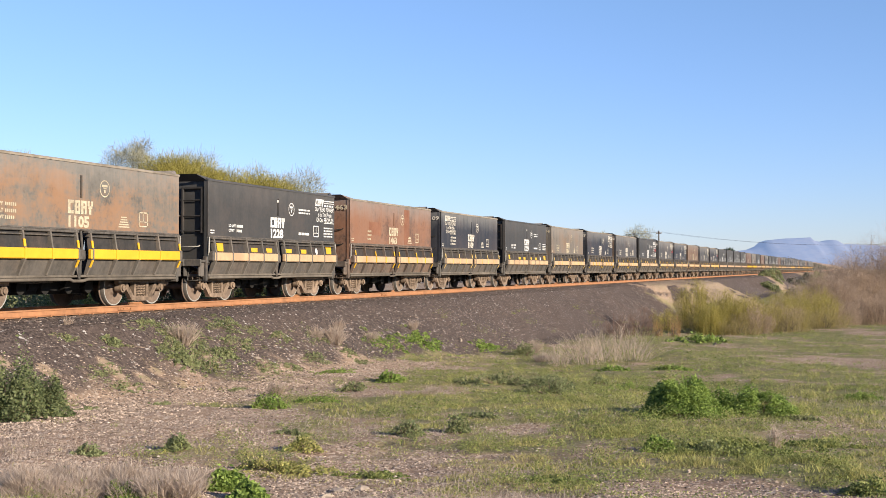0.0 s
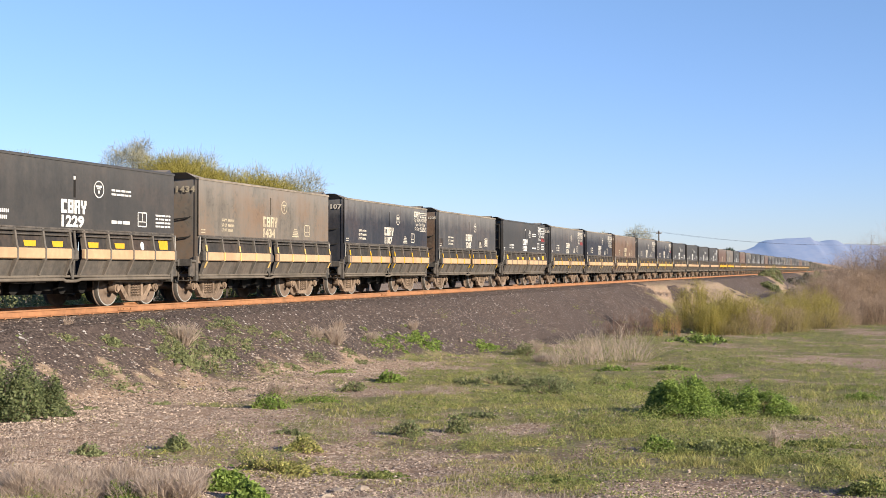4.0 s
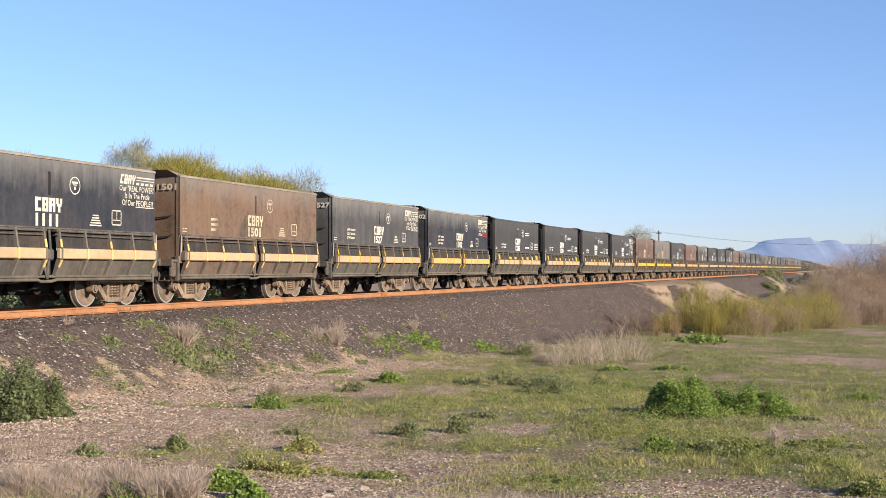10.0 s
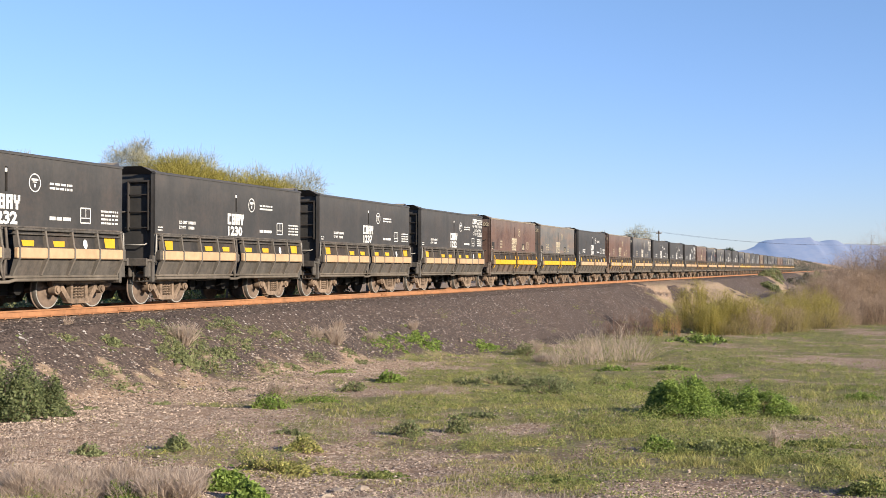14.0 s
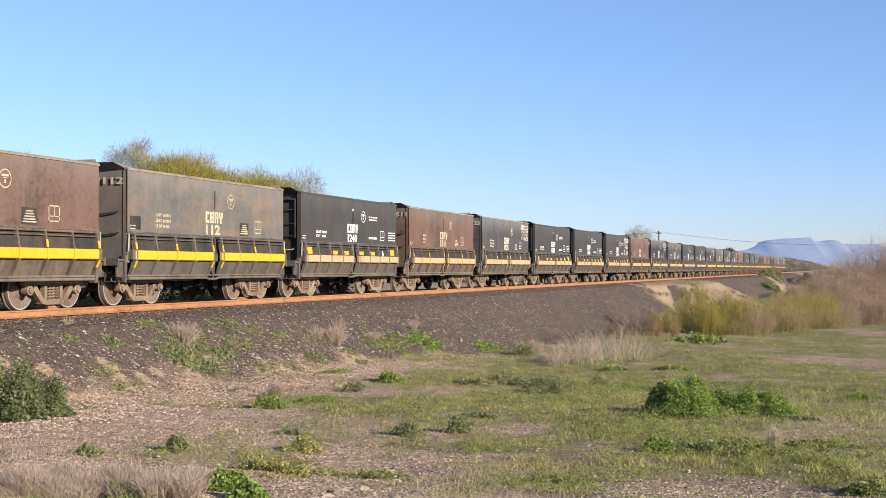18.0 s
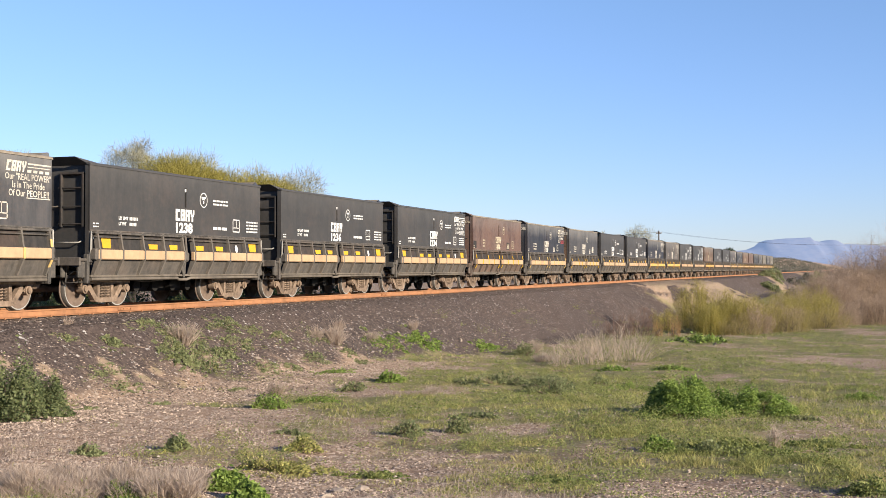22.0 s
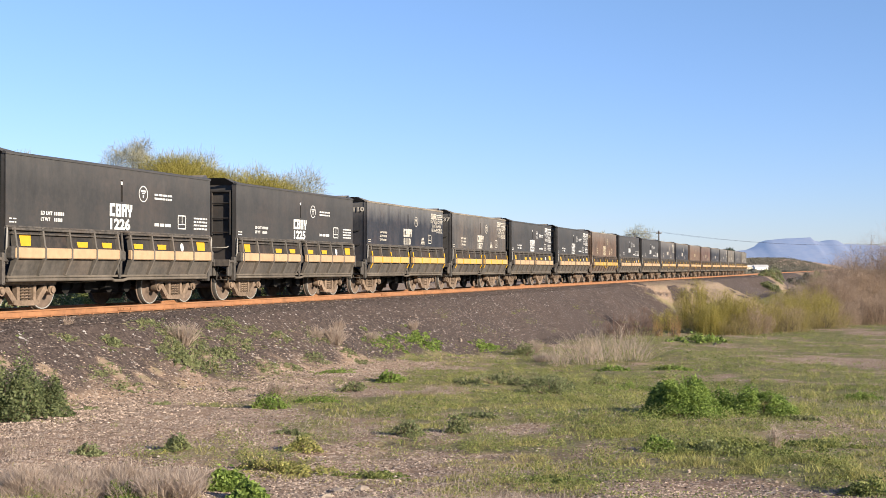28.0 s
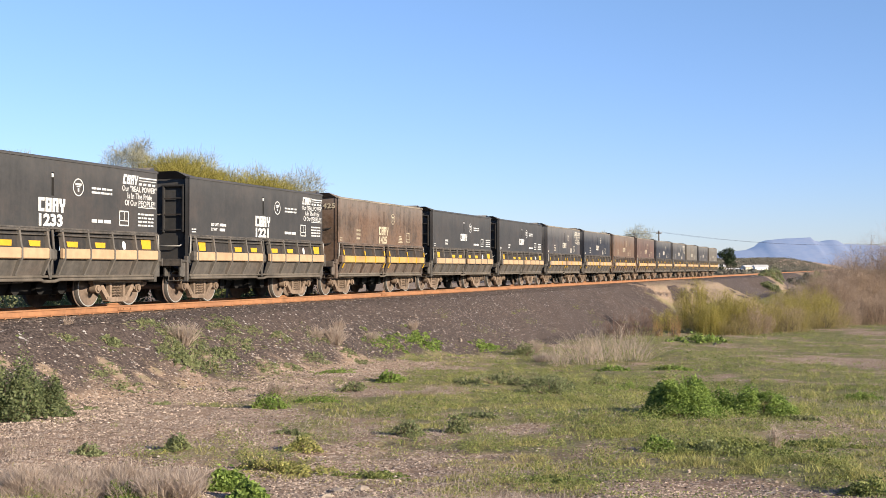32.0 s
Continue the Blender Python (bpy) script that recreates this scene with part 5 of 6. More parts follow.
dry_tuft(17.84, 16.56, 0.19, 0.44, 181, 50)
dry_tuft(3.43, 33.71, 0.68, 0.51, 182, 80)
dry_tuft(3.74, 37.23, 0.92, 0.37, 183, 100)
rnd = random.Random(5)
for i in range(34):
    u = (i + rnd.uniform(-0.4, 0.4)) / 33
    v = rnd.uniform(-0.5, 0.45)
    dry_tuft(10.78 + 1.75 * u - 0.3 * v, 10.30 + 0.65 * u + v, rnd.uniform(0.4, 0.65), rnd.uniform(0.24, 0.42), 300 + i, 210, thick=0.0035)

# shrubs on the flat beside the bank
BROOM, BROWN = "yellow-green twiggy broom-like desert shrub", "leafless reddish-brown twiggy desert shrub"
shrub(10.05, 70.30, 2.50, 2.95, 186, 7500, M_BROOM, 0.009, BROOM, 0.7)
shrub(9.01, 66.34, 1.82, 1.34, 187, 3750, M_BROOM, 0.008, BROOM)
shrub(12.38, 66.43, 2.80, 2.50, 188, 16500, M_BROOM, 0.008, BROOM, 0.7)
shrub(11.50, 64.11, 1.74, 1.83, 189, 6750, M_BROOM, 0.008, BROOM, 0.7)
shrub(13.81, 67.97, 2.60, 2.20, 190, 9000, M_BROOM, 0.008, BROOM)
shrub(10.90, 65.00, 2.60, 1.10, 221, 4500, M_OLIVE_TWIG, 0.008, "low olive-brown twiggy shrub")
shrub(13.00, 64.60, 2.80, 1.20, 222, 5000, M_OLIVE_TWIG, 0.008, "low olive-brown twiggy shrub")
shrub(15.20, 67.50, 3.20, 1.50, 223, 6000, M_OLIVE_TWIG, 0.008, "low olive-brown twiggy shrub")
shrub(17.00, 73.00, 3.40, 1.60, 224, 6000, M_OLIVE_TWIG, 0.008, "low olive-brown twiggy shrub")
shrub(13.60, 66.20, 2.50, 1.80, 191, 6750, M_TWIG, 0.008, BROWN)
shrub(14.93, 71.52, 3.00, 2.45, 192, 9750, M_BROOM, 0.008, BROOM)
shrub(14.70, 69.90, 2.90, 1.90, 193, 6750, M_TWIG, 0.008, BROWN)
shrub(16.33, 75.17, 3.20, 2.65, 194, 10500, M_BROOM, 0.008, BROOM)
shrub(15.19, 79.00, 3.20, 2.60, 195, 9000, M_TWIG, 0.009, BROWN)
shrub(17.02, 83.85, 4.00, 3.80, 196, 18000, M_TWIG, 0.010, BROWN)
shrub(18.64, 88.63, 4.60, 4.60, 197, 21000, M_TWIG, 0.010, BROWN)
shrub(20.43, 93.46, 5.60, 6.20, 198, 22500, M_TWIG, 0.010, BROWN)
shrub(22.66, 94.21, 5.60, 7.00, 201, 18000, M_TWIG, 0.010, BROWN)
shrub(17.55, 77.69, 3.60, 1.70, 202, 10500, M_TWIG, 0.009, BROWN)
shrub(19.66, 80.52, 4.00, 2.30, 203, 13500, M_TWIG, 0.009, BROWN)
shrub(21.60, 82.00, 4.00, 2.80, 204, 10500, M_TWIG, 0.009, BROWN)
shrub(17.94, 105.28, 5.60, 5.20, 205, 16500, M_TWIG, 0.011, BROWN)
shrub(15.89, 100.36, 3.60, 3.40, 206, 10500, M_TWIG, 0.011, BROWN)
shrub(8.78, 59.93, 2.30, 1.60, 184, 1700, M_DARK_TWIG, 0.009, "dark reddish bare desert shrub")
shrub(8.40, 55.64, 1.80, 1.30, 185, 1200, M_DARK_TWIG, 0.008, "dark reddish bare desert shrub")
shrub(7.60, 61.50, 2.00, 1.20, 183, 1200, M_DARK_TWIG, 0.008, "dark reddish bare desert shrub")
shrub(10.27, 60.44, 0.75, 1.20, 199, 500, M_STRAW, 0.007, "straw-coloured dry stalks on the flat", 1.6)
shrub(9.60, 59.80, 0.55, 0.90, 200, 300, M_STRAW, 0.007, "straw-coloured dry stalks on the flat", 1.6)

# trees behind the track
PALO, SPARSE, BARE_TREE = "dense yellow-green palo verde tree", "sparse grey-green desert tree", "nearly bare grey desert tree"
tree(-16.45, 54.55, 9.85, 3.9, 207, M_PALE_TREE, 11000, SPARSE, 0.006, 34, feather=1.2)
tree(-13.15, 53.55, 8.62, 7.2, 208, M_PALO, 80000, PALO, puffs=90)
tree(-11.40, 55.11, 8.00, 5.0, 209, M_PALO, 34000, PALO, puffs=50)
tree(-9.74, 55.75, 8.55, 5.4, 210, M_PALO, 36000, PALO, puffs=56)
tree(-9.30, 57.91, 8.75, 5.8, 211, M_PALE_TREE, 30000, SPARSE, 0.006, 60, feather=1.1)
tree(-12.40, 57.20, 8.75, 5.6, 206, M_PALE_TREE, 12000, SPARSE, 0.005, 60, feather=1.2)
tree(-20.63, 49.94, 8.70, 4.6, 212, M_PALO, 26000, PALO, puffs=40)
tree(-20.22, 52.19, 8.70, 1.0, 213, M_PALE_TREE, 500, BARE_TREE, 0.006, 8, feather=1.6)
tree(-11.50, 74.16, 7.25, 1.8, 214, M_PALE_TREE, 1100, SPARSE, 0.007, 12)
tree(-15.85, 104.37, 8.05, 2.4, 215, M_PALE_TREE, 900, BARE_TREE, 0.010, 12, feather=1.5)
tree(-13.27, 110.52, 7.74, 2.0, 216, M_PALE_TREE, 700, BARE_TREE, 0.010, 12, feather=1.5)
tree(-18.94, 187.81, 8.81, 4.4, 217, M_PALE_TREE, 4000, SPARSE, 0.016, 16)
tree(-15.09, 199.68, 10.25, 7.4, 218, M_PALE_TREE, 2400, "leafless grey spreading tree", 0.015, 34, trunk=0.16, feather=1.5)
tree(-14.90, 337.04, 8.76, 5.6, 219, M_DARKLEAF, 6000, "dark green dense tree", 0.05, 20, low=0.3)
rock(13.80, 11.64, 0.23, 0.16, 0.04, 220)
rock(14.03, 11.72, 0.21, 0.15, 0.04, 221)
rock(13.90, 11.10, 0.17, 0.12, 0.03, 222)
rock(9.91, 16.63, 0.14, 0.10, 0.05, 223)
rock(17.08, 13.86, 0.08, 0.05, 0.03, 224)
rock(13.12, 52.53, 0.24, 0.17, 0.11, 225)
rock(10.23, 38.76, 0.18, 0.13, 0.10, 226)
rock(11.43, 25.44, 0.17, 0.12, 0.05, 227)
rock(14.56, 11.32, 0.14, 0.10, 0.03, 228)
rock(9.24, 13.91, 0.09, 0.06, 0.04, 229)
rock(16.12, 13.31, 0.07, 0.05, 0.03, 230)
rock(14.80, 16.29, 0.08, 0.05, 0.03, 231)
rock(6.96, 24.83, 0.18, 0.12, 0.06, 232)
rock(3.92, 28.93, 0.24, 0.17, 0.06, 233)
rock(9.25, 14.97, 0.08, 0.06, 0.04, 234)
rock(4.46, 44.61, 0.17, 0.12, 0.10, 235)
rock(17.54, 26.53, 0.09, 0.07, 0.05, 236)
rock(4.00, 18.69, 0.10, 0.07, 0.12, 237)

# low weeds: small leafy tufts all over the green patches
cx, cy = fan(38000, 8, 80)
bal, snd, grs, z = masks(cx, cy)
keep = RNG.uniform(0, 1, len(cx)) < grs ** 1.5 * smooth(0.35, 0.6, vnoise(cx, cy, 1.6, 61)) * 0.8
cx, cy, z = cx[keep], cy[keep], z[keep]
k = np.repeat(np.arange(len(cx)), 54)
size = (0.05 + 0.19 * RNG.uniform(0, 1, len(cx)) ** 2.2) * (0.8 + cy / 60)
pts = np.stack([cx, cy, z + 0.02], -1)[k] + RNG.normal(size=(len(k), 3)) * size[k][:, None] * [0.75, 0.75, 0.0] + np.abs(RNG.normal(size=(len(k), 3))) * size[k][:, None] * [0, 0, 0.55]
v, f = leaves(pts, 0.006 + 0.00022 * cy[k] + 0.015 * size[k], RNG, 0.8)
stuff("low_weeds", v, f, M_LOWWEED, "low green weeds carpeting the ground", "weeds")
rnd = random.Random(11)
for i in range(44):
    y = 4 + i * 1.5 + rnd.uniform(-0.8, 0.8)
    x = -8.0 - rnd.uniform(0, 5)
    if i % 4:
        weed(x, y, rnd.uniform(2.2, 3.6), rnd.uniform(1.8, 2.8), 560 + i, rnd.choice((M_OLIVELEAF, M_DARKLEAF, M_LOWWEED)), 0.05, 2200, label="scrubby green bush behind the railway track")
    else:
        shrub(x, y, rnd.uniform(2.0, 3.4), rnd.uniform(1.4, 2.3), 500 + i, 3000, rnd.choice((M_TWIG, M_BROOM)), 0.010, label="low scrubby bush behind the track")
for i in range(22):
    weed(-15.5 - rnd.uniform(0, 4), 6 + i * 3.4 + rnd.uniform(-1, 1), rnd.uniform(3.0, 4.4), rnd.uniform(2.0, 2.9), 660 + i, rnd.choice((M_OLIVELEAF, M_LOWWEED, M_DARKLEAF)), 0.06, 2400, label="scrubby green bush behind the railway track")
for i in range(14):
    weed(rnd.uniform(3.5, 12), 170 + i * 17, rnd.uniform(2.0, 4.0), rnd.uniform(0.8, 1.8), 620 + i, rnd.choice((M_OLIVELEAF, M_BRUSH_FAR)), 0.09, 1300, label="scrubby bush on the far railway bank")
# far brush: clumps over the rising desert
n = 9000
fy = 230 + 1900 * RNG.uniform(0, 1, n) ** 1.5
fx = -0.012 * fy - 6 - RNG.uniform(0, 1, n) ** 1.3 * (60 + 0.45 * fy)
fz = land(fx, fy)
k = np.repeat(np.arange(len(fx)), 10)
size = RNG.uniform(0.6, 1.5, len(fx))
pts = np.stack([fx, fy, fz + 0.3], -1)[k] + RNG.normal(size=(len(k), 3)) * size[k][:, None] * [0.9, 0.9, 0.45]
v, f = leaves(pts, 0.26 * size[k], RNG, 1.0)
n = 9000
deep, u = 330 + 1500 * RNG.uniform(0, 1, n) ** 1.4, RNG.uniform(0.18, 0.36, n)
bx, by = EYE.x + deep * (math.cos(ALPHA) * u - math.sin(ALPHA)), deep * (math.cos(ALPHA) + math.sin(ALPHA) * u)
keep = bx < -12
bx, by, deep = bx[keep], by[keep], deep[keep]
k = np.repeat(np.arange(len(bx)), 12)
size = RNG.uniform(0.7, 1.6, len(bx))
pts = np.stack([bx, by, land(bx, by) + 0.5], -1)[k] + RNG.normal(size=(len(k), 3)) * size[k][:, None] * [0.9, 0.9, 0.5]
v, f = join((v, f), leaves(pts, 0.42 * size[k], RNG, 1.0))
stuff("desert_brush", v, f, M_BRUSH_FAR, "distant grey-green desert brush", "brush")


# places of far things on the plan
POLE_PLACES = ((-46.5, 194.3, 10.1), (-16.0, 225.8, 9.4), (34.0, 263.0, 8.7))
HOUSE_PLACES = ((-33.2, 489.2, 4.0, 5, 3.4, "cream", 20), (-31.4, 532.1, 6.5, 5, 1.9, "cream", 15), (-25.5, 534.1, 5.0, 5, 3.2, "cream", 25), (-19.5, 515.0, 5.2, 5, 3.3, "white", 15))
MOUNT_KNOTS = ((765, 28), (978, 63), (1044, 69), (1075, 82), (1090, 96), (1113, 103), (1165, 107), (1247, 111), (1258, 100), (1287, 96), (1320, 103), (1339, 100), (1359, 88), (1448, 86), (1616, 71), (1886, 28))


# ---- far things: poles and wires, houses, mountain
def utility_pole(x, y, height):
    z = float(land(x, y))
    ob = tagged(new("utility_pole"), "weathered wooden utility pole with a crossarm", "utility pole", "utility poles")
    ob.matrix_basis = pose(x, y, z - 0.1)
    part("post", Mesh().tube([(0, 0, 0), (0, 0, height + 0.1)], 0.17, 8, 0.11), M_BARK, ob)
    part("crossarm", Mesh().box((-0.48, -0.07, height - 0.45), (0.48, 0.07, height - 0.27), 0.02), M_BARK, ob)
    for dx in (-0.42, -0.15, 0.15, 0.42):
        part("insulator", Mesh().tube([(dx, 0, height - 0.27), (dx, 0, height - 0.12)], 0.05, 6), M_PALE_STONE, ob)
    return x, y, z + height - 0.2


POLES = [utility_pole(*p) for p in POLE_PLACES]
for a, b in zip(POLES, POLES[1:]):
    w = tagged(new("power_line"), "thin dark overhead power lines", "power line", "power lines")
    for dx in (-0.42, 0.42):
        pts = []
        for i in range(17):
            u = i / 16
            pts.append((a[0] + dx + (b[0] - a[0]) * u, a[1] + (b[1] - a[1]) * u, a[2] + (b[2] - a[2]) * u - 1.6 * 4 * u * (1 - u)))
        part("wire", Mesh().tube(pts, 0.012, 4), M_UNDER, w)


M_WALLS = {"white": plain("white_house_wall", (0.78, 0.75, 0.70), 0.08, 1.0, 0.8), "cream": plain("cream_house_wall", (0.62, 0.55, 0.42), 0.1, 1.0, 0.8)}
M_ROOF = plain("pale_metal_roof", (0.55, 0.53, 0.50), 0.12, 1.0, 0.6)
M_PANE = Nodes("dark_window_glass", 0.1).done((0.03, 0.035, 0.045))


def house(x, y, w, d, h, wall, turn):
    z = float(land(x, y))
    ob = tagged(new("house"), f"small distant {wall} house with a low pitched roof", "house", "distant houses")
    ob.matrix_basis = pose(x, y, z - 0.2, 0, 0, turn)
    part("walls", Mesh().box((-w / 2, -d / 2, 0), (w / 2, d / 2, h)), M_WALLS[wall], ob)
    part("roof", Mesh().prism([(-d / 2 - 0.3, h + 0.004), (d / 2 + 0.3, h + 0.004), (0, h + 0.9)], 0, -w / 2 - 0.3, w / 2 + 0.3), M_ROOF, ob)
    for i in range(2):
        win = part("window", Mesh().box((-0.55 + (i - 0.5) * w * 0.5, -d / 2 - 0.06, 1.1), (0.55 + (i - 0.5) * w * 0.5, -d / 2 - 0.005, 2.1)), M_ROOF, ob)
        part("pane", Mesh().box((-0.45 + (i - 0.5) * w * 0.5, -d / 2 - 0.07, 1.2), (0.45 + (i - 0.5) * w * 0.5, -d / 2 - 0.062, 2.0)), M_PANE, win)
    part("door", Mesh().box((-0.45, -d / 2 - 0.07, 0.1), (0.45, -d / 2 - 0.005, 2.1)), M_BARK, ob)


for spec in HOUSE_PLACES:
    house(*spec)

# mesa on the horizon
n = Nodes("mountain_rock_with_haze_glow", 1.0, 0.0, 0.0)
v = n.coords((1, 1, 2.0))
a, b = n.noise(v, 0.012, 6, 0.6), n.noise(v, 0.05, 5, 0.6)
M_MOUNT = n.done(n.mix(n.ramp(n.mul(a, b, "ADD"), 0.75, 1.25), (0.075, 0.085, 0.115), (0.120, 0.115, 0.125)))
n.bsdf.inputs["Emission Color"].default_value = (0.092, 0.130, 0.215, 1)     # blue air in front of the far rock, put in as a glow
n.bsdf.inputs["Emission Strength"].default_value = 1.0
knots = np.array(MOUNT_KNOTS)
us = np.linspace(knots[0, 0], knots[-1, 0], 150)
prof = np.interp(us, knots[:, 0], knots[:, 1]) + 3.0 * (vnoise(us, us * 0, 40, 5) - 0.5)
ds = np.linspace(-1, 1, 41)
U, Dd = np.meshgrid(us, ds)
P = np.interp(U.ravel(), us, prof)
fall = np.where(np.abs(Dd.ravel()) < 0.12, 1.0, np.clip(1 - (np.abs(Dd.ravel()) - 0.12) / 0.88, 0, 1) ** 1.5)
rid = vnoise(U.ravel() + 30 * Dd.ravel(), Dd.ravel() * 40, 26, 6, 4)
H = P * fall * (1 - 0.22 * (1 - fall) * (rid - 0.25)) - 4
right, fwd = Vector((math.cos(ALPHA), math.sin(ALPHA))), Vector((-math.sin(ALPHA), math.cos(ALPHA)))
deep = 4200 + 380 * Dd.ravel()
MV = np.stack([EYE.x + right.x * U.ravel() + fwd.x * deep, right.y * U.ravel() + fwd.y * deep, H], -1)
mi = np.arange(len(us) * len(ds)).reshape(len(ds), len(us))
mq = np.stack([mi[:-1, :-1], mi[:-1, 1:], mi[1:, 1:], mi[1:, :-1]], -1).reshape(-1, 4)
tagged(new("backdrop_mountain", fast_mesh("backdrop_mountain", MV, mq, M_MOUNT, True)), "flat-topped mesa with painted blue haze on the far horizon", "mountain", kind="structure")


# ---- the train: order, look and lettering of its cars, front to back
# number, style, paint, beam, slogan (0 none, 1 white, 2 with a red last line, 3 at the other end)
CARS = (
    ("1105", "N", "greyrust", "yellow", 0), ("1228", "L", "black", "cream", 1), ("1463", "N", "rust", "cream", 0), ("1109", "N", "navy", "cream", 3),
    ("1229", "L", "black", "cream", 0), ("1434", "N", "tan", "cream", 0), ("1107", "N", "navy", "cream", 1), ("1205", "N", "grey", "cream", 0),
    ("1220", "L", "black", "cream", 2), ("1526", "N", "grey", "cream", 2), ("1111", "N", "navy", "cream", 1), ("1501", "N", "brown", "cream", 0),
    ("1527", "N", "grey", "cream", 1), ("1102", "N", "navy", "pale", 2), ("1232", "L", "black", "cream", 0), ("1230", "L", "black", "cream", 0),
    ("1237", "L", "black", "cream", 0), ("1222", "L", "black", "cream", 1), ("1502", "N", "red", "yellow", 0), ("112", "N", "greyblotch", "yellow", 0),
    ("1240", "L", "black", "cream", 0), ("1511", "N", "red", "cream", 0), ("1525", "N", "grey", "cream", 1), ("1238", "L", "black", "cream", 0),
    ("1236", "L", "black", "cream", 0), ("1234", "L", "black", "cream", 1), ("1476", "N", "red", "cream", 0), ("1108", "N", "navy", "cream", 2),
    ("1203", "N", "grey", "cream", 0), ("1226", "L", "black", "cream", 0), ("1225", "L", "black", "cream", 0), ("1110", "N", "navy", "pale", 1),
    ("1537", "N", "streaked", "pale", 1), ("1233", "L", "black", "cream", 1), ("1221", "L", "black", "cream", 1), ("1425", "N", "brown", "ochre", 0),
    ("", "L", "black", "cream", 0), ("", "L", "black", "cream", 0), ("", "N", "grey", "cream", 1), ("", "N", "navy", "cream", 0),
    ("", "N", "brown", "cream", 0), ("", "N", "red", "cream", 0), ("", "N", "navy", "cream", 0), ("", "N", "grey", "cream", 1),
    ("", "N", "olive", "cream", 0), ("", "N", "grey", "cream", 0), ("", "N", "olive", "cream", 0),
)
LOOKS = {"black": "black", "navy": "streaked blue-black", "grey": "faded charcoal", "brown": "brown rusted", "red": "red-brown rusted",
         "rust": "orange-brown rusted", "greyrust": "grey rust-blotched", "greyblotch": "grey orange-blotched", "tan": "faded tan", "olive": "faded olive-grey", "streaked": "brown-streaked charcoal"}
SPACING, FIRST = 10.214, 24.907
NUDGE = {0: -0.16, 4: 0.04, 5: -0.05, 6: -0.04, 7: 0.12, 8: 0.16, 9: 0.37, 10: 0.2, 11: 0.06, 13: -0.17, 14: -0.25, 15: -0.14, 16: -0.04, 18: 0.09,
         19: -0.09, 20: -0.19, 21: -0.13, 22: -0.1, 23: -0.04, 25: 0.19, 27: -0.04, 28: 0.07, 30: 0.13, 31: 0.08, 33: -0.23, 35: -0.05, 36: -0.12,
         41: 0.09, 42: 0.06, 45: 0.05}


def rolled(t):
    """How far the train has come by t seconds."""
    return 10.305 * t + 0.00581 * t ** 2 + 0.0000723 * t ** 3


def car_y(k, t):
    """Where the middle of car k stands at t seconds."""
    return FIRST + k * SPACING + NUDGE.get(k, 0.0) - rolled(t)


masters = {s: ore_car(s) for s in "LN"}
marks = {s: [(n, on_side(m, 0, 0).data(n, M_WORN_WHITE if n == "data_stencil" and s == "N" else M_WHITE)) for n, m in common_markings(s)] for s in "LN"}
blocks = []
for i, w in enumerate((0.22, 0.22, 0.22, 0.22)):
    blocks += letter_block(-0.52 + i * 0.255, 2.245, w, 0.32, i)
owner = on_side(bars(blocks), 0, 0).data("owner_mark", M_WHITE)
logo = Mesh()
marks_in = []
for i in range(4):
    marks_in += letter_block(2.80 + i * 0.17, 3.08, 0.145, 0.24, i)
marks_in += [(3.50, 3.255, 0.82, 0.035), (3.50, 3.19, 0.82, 0.02)] + [(3.52 + i * 0.21, 3.08, 0.14, 0.06) for i in range(4)]
for x, z, w, h in marks_in:
    lean = lambda q: 0.22 * (q - 3.08)
    logo.add([(x + lean(z), z, 0), (x + w + lean(z), z, 0), (x + w + lean(z + h), z + h, 0), (x + lean(z + h), z + h, 0)], [(0, 1, 2, 3)])
logo = on_side(logo, 0, 0)
lines = Mesh()
for body, y, w, z in (('Our "REAL POWER"', 2.78, 1.58, 2.90), ("Is In The Pride", 3.02, 1.12, 2.72), ("Of Our", 2.90, 0.56, 2.54)):
    t = words(body, 0.15, w, 0.012)
    lines.add([(p[0] + y, p[1] + z, 0) for p in t.v], t.f)
lines = on_side(lines, 0, 0)
last = words("PEOPLE!!", 0.15, 0.78, 0.012)
last.v = [(p[0] + 3.52, p[1] + 2.54, 0) for p in last.v]
under = bars([(3.5, 2.505, 0.84, 0.02)])
last.add(under.v, under.f)
last = on_side(last, 0, 0)
SLOGAN = {}
for key, dy, mat in ((1, 0.0, M_WHITE), (2, 0.0, M_REDTXT), (3, -6.7, M_WHITE)):
    move = lambda m: Mesh().add([(p[0], p[1] + dy, p[2]) for p in m.v], m.f)
    SLOGAN[key] = (move(logo).data("logo_stripe", M_WHITE), move(lines).data("slogan", M_WHITE), move(last).data("slogan_end", mat))
blocks, small_blocks = [], []
for i in range(4):
    blocks += letter_block(-0.10 + i * 0.2, 3.09, 0.16, 0.18, i)
    small_blocks += letter_block(0.52 + i * 0.10, 3.12, 0.08, 0.12, i)
end_mark = on_end(bars(blocks), 0, 0, -HALF + 0.066 - 0.096).data("owner_mark", M_WHITE)
small_end_mark = on_end(bars(small_blocks), 0, 0, -HALF + 0.066 - 0.096).data("owner_mark", M_WHITE)
patch = on_side(bars([(2.55, 2.02, 0.42, 0.42)]), 0, 0).data("blank_panel", M_WHITE)

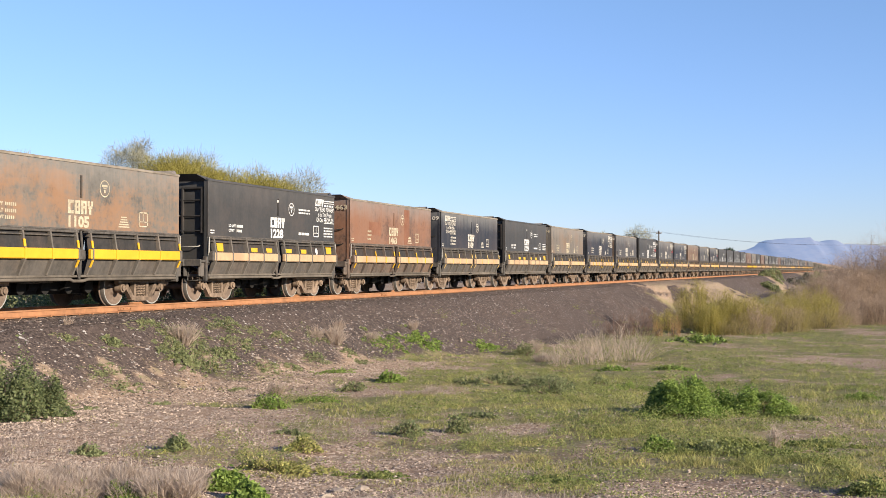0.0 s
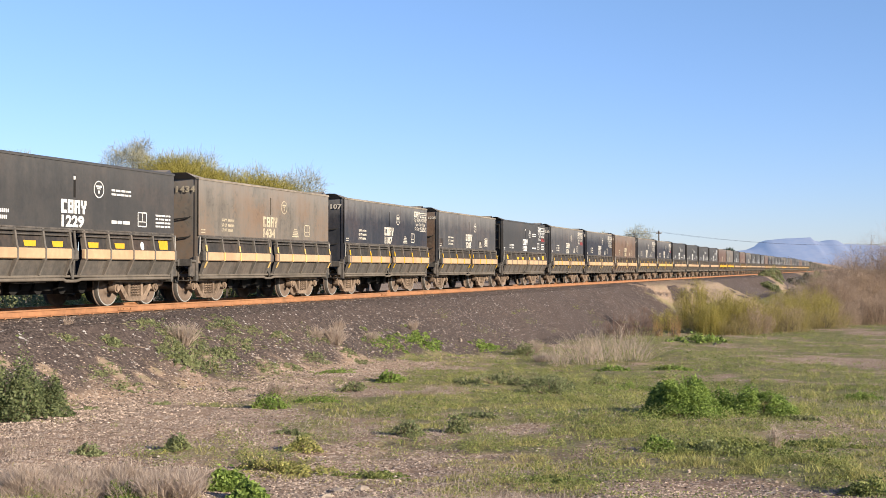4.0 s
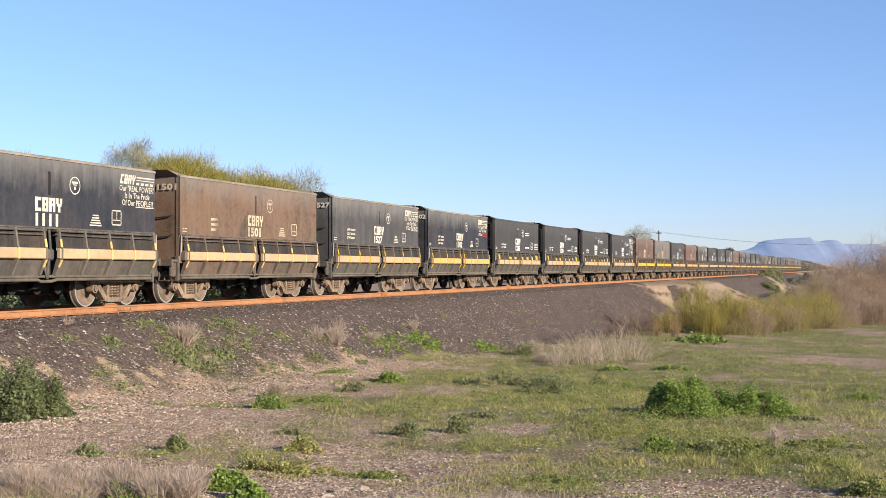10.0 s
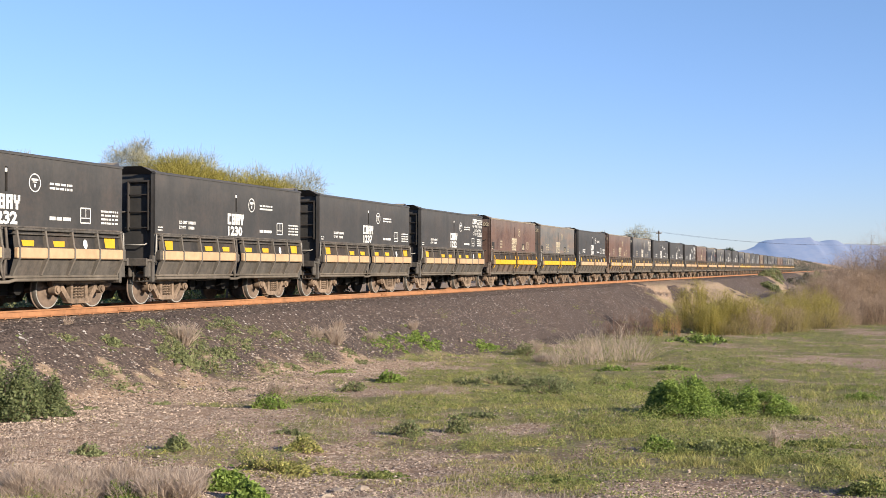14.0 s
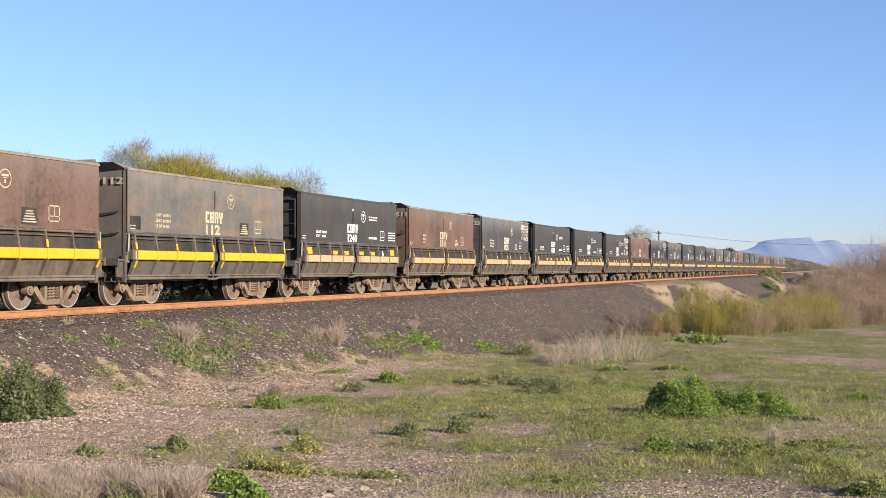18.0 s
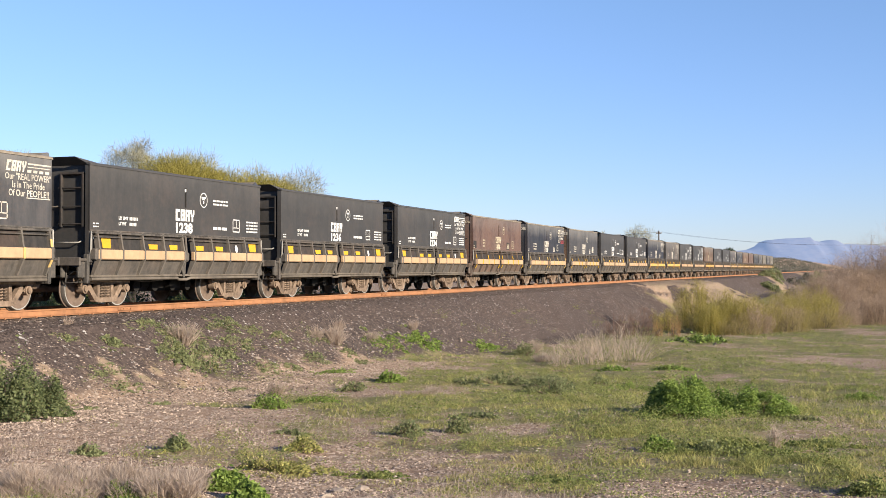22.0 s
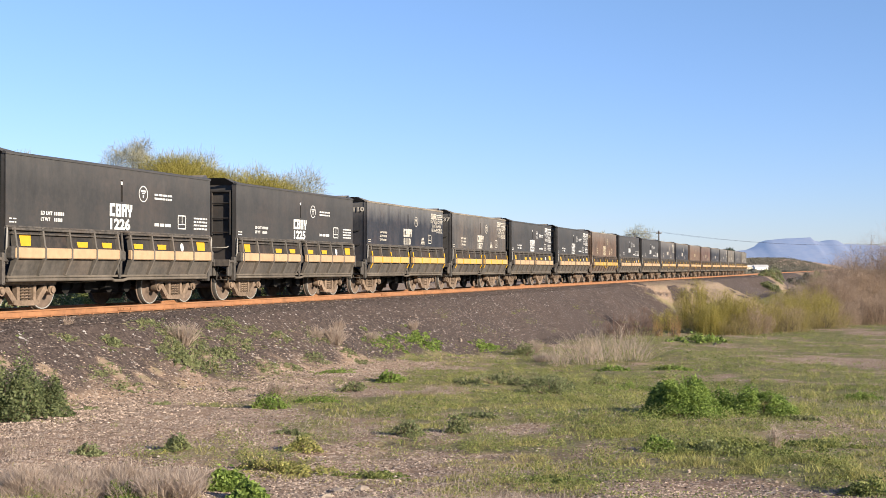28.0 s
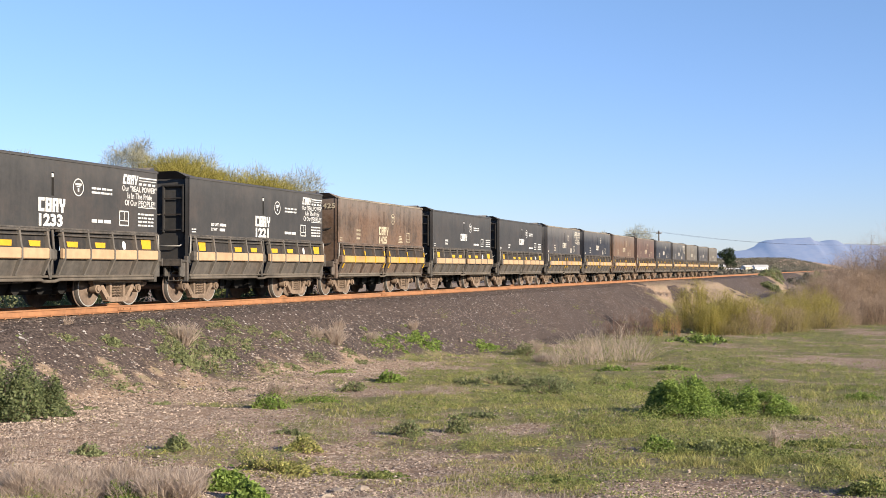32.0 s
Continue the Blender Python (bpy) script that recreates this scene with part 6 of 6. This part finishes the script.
cars = []
for k, (number, style, coat, beam, slogan) in enumerate(CARS):
    car = copy_thing(masters[style], pose(0, car_y(k, 0), 0))
    tagged(car, f"{LOOKS[coat]} steel ore car with {'ladder end' if style == 'L' else 'plain end'} and {'bright-yellow' if beam == 'yellow' else 'pale'} side beams",
           "ore car", "cars of the ore train")
    brown = coat in ("brown", "red", "rust")
    for ob in car.children_recursive:
        if not ob.data.materials:
            continue
        m, swap = ob.data.materials[0], None
        if m == PAINT["black"]:
            swap = PAINT[coat]
            if number in ("1205", "1203") and ob.name.startswith("hopper_end"):
                swap = PAINT["brown"]
        elif m in (M_FRAME, M_RIB) and brown:
            swap = M_FRAME_BROWN
        elif m == M_PANEL and brown:
            swap = M_PANEL_BROWN
        elif m == M_BEAM["cream"]:
            swap = M_BEAM[beam]
        elif m == M_YPATCH and style == "N":
            swap = M_BEAM["yellow"] if beam in ("pale", "yellow") else M_FADED_STRIPE if number in ("1111", "1109", "1434", "1501", "1525", "1108") else None
        if swap is not None and swap != m:
            ob.material_slots[0].link = "OBJECT"
            ob.material_slots[0].material = swap
    for n, d in marks[style]:
        if n == "weight_stencil" and (brown or not number):
            continue
        mark = part(n, d, None, car)
        if n == "data_stencil":
            mark["kind"] = "stuff"
    part("owner_mark", owner, None, car)
    if number:
        w = 0.92 if style == "L" else 0.86
        t = words(number, 0.29, w * 0.95, 0.045)
        part("car_number", on_side(t, -0.50, 1.915), M_WHITE, car)
        if style == "N":
            small = number in ("1205", "1476")
            flat = words(number, 0.12 if small else 0.18, 0.36 if small else 0.60, 0.03)
            part("end_number", on_end(flat, 0.96 if small else 0.75, 3.12 if small else 3.09, -HALF + 0.066 - 0.096), M_WHITE, car)
            part("owner_mark", small_end_mark if small else end_mark, None, car)
    if slogan:
        for n, d in zip(("logo_stripe", "slogan", "slogan_end"), SLOGAN[slogan]):
            part(n, d, None, car)
    if number == "1463":
        for y, z, w, h in ((1.15, 1.93, 0.62, 1.40), (-2.60, 2.22, 1.20, 0.50)):
            part("repaired_plate", on_side(bars([(y, z, w, h)]), 0, 0, 1.4525), M_ORANGE_PATCH, car, "orange-brown bare patch on the side")
    if number in ("1205", "1502", "112", "1476"):
        part("stencil_panel", on_side(bars([(-4.30, 1.95, 0.50, 0.34), (1.50, 1.93, 0.55, 0.38)]), 0, 0, 1.4530), M_RECESS, car, "black painted panel behind stencils")
    if number in ("1205", "1203"):
        part("blank_panel", patch, None, car, "blank white panel on the side")
    if style == "N":
        for ob in car.children:
            if ob.data.materials[0] in (M_WHITE, M_WORN_WHITE):
                ob.material_slots[0].link = "OBJECT"
                ob.material_slots[0].material = M_FADED if coat in ("brown", "red", "rust", "greyrust", "greyblotch", "tan") else M_CREAM_WHITE
    cars.append(car)
for car in masters.values():
    for ob in (*car.children_recursive, car):
        bpy.data.objects.remove(ob)


# ---- what moves: all cars roll along the track, their wheels turn
def motions():
    for k, car in enumerate(cars):
        walk(car, [(t, pose(0, car_y(k, t), 0)) for t in (0, 4, 8, 12, 16, 20, 24, 28, 32)])
    turn = []
    for i in range(961):
        t = i / FPS
        turn.append((t, math.degrees(rolled(t) / 0.457)))
    for q in (1, -1):
        sets = [o for car in cars for o in car.children_recursive if o.name.startswith("wheelset") and o.location.y * q > 0]
        walk(sets[0], [(t, pose(0, q * 0.889, 0, a)) for t, a in turn])
        keys = sets[0].animation_data
        for o in sets[1:]:
            o.rotation_mode = "QUATERNION"
            o.animation_data_create()
            o.animation_data.action = keys.action
            o.animation_data.action_slot = keys.action_slot


motions()
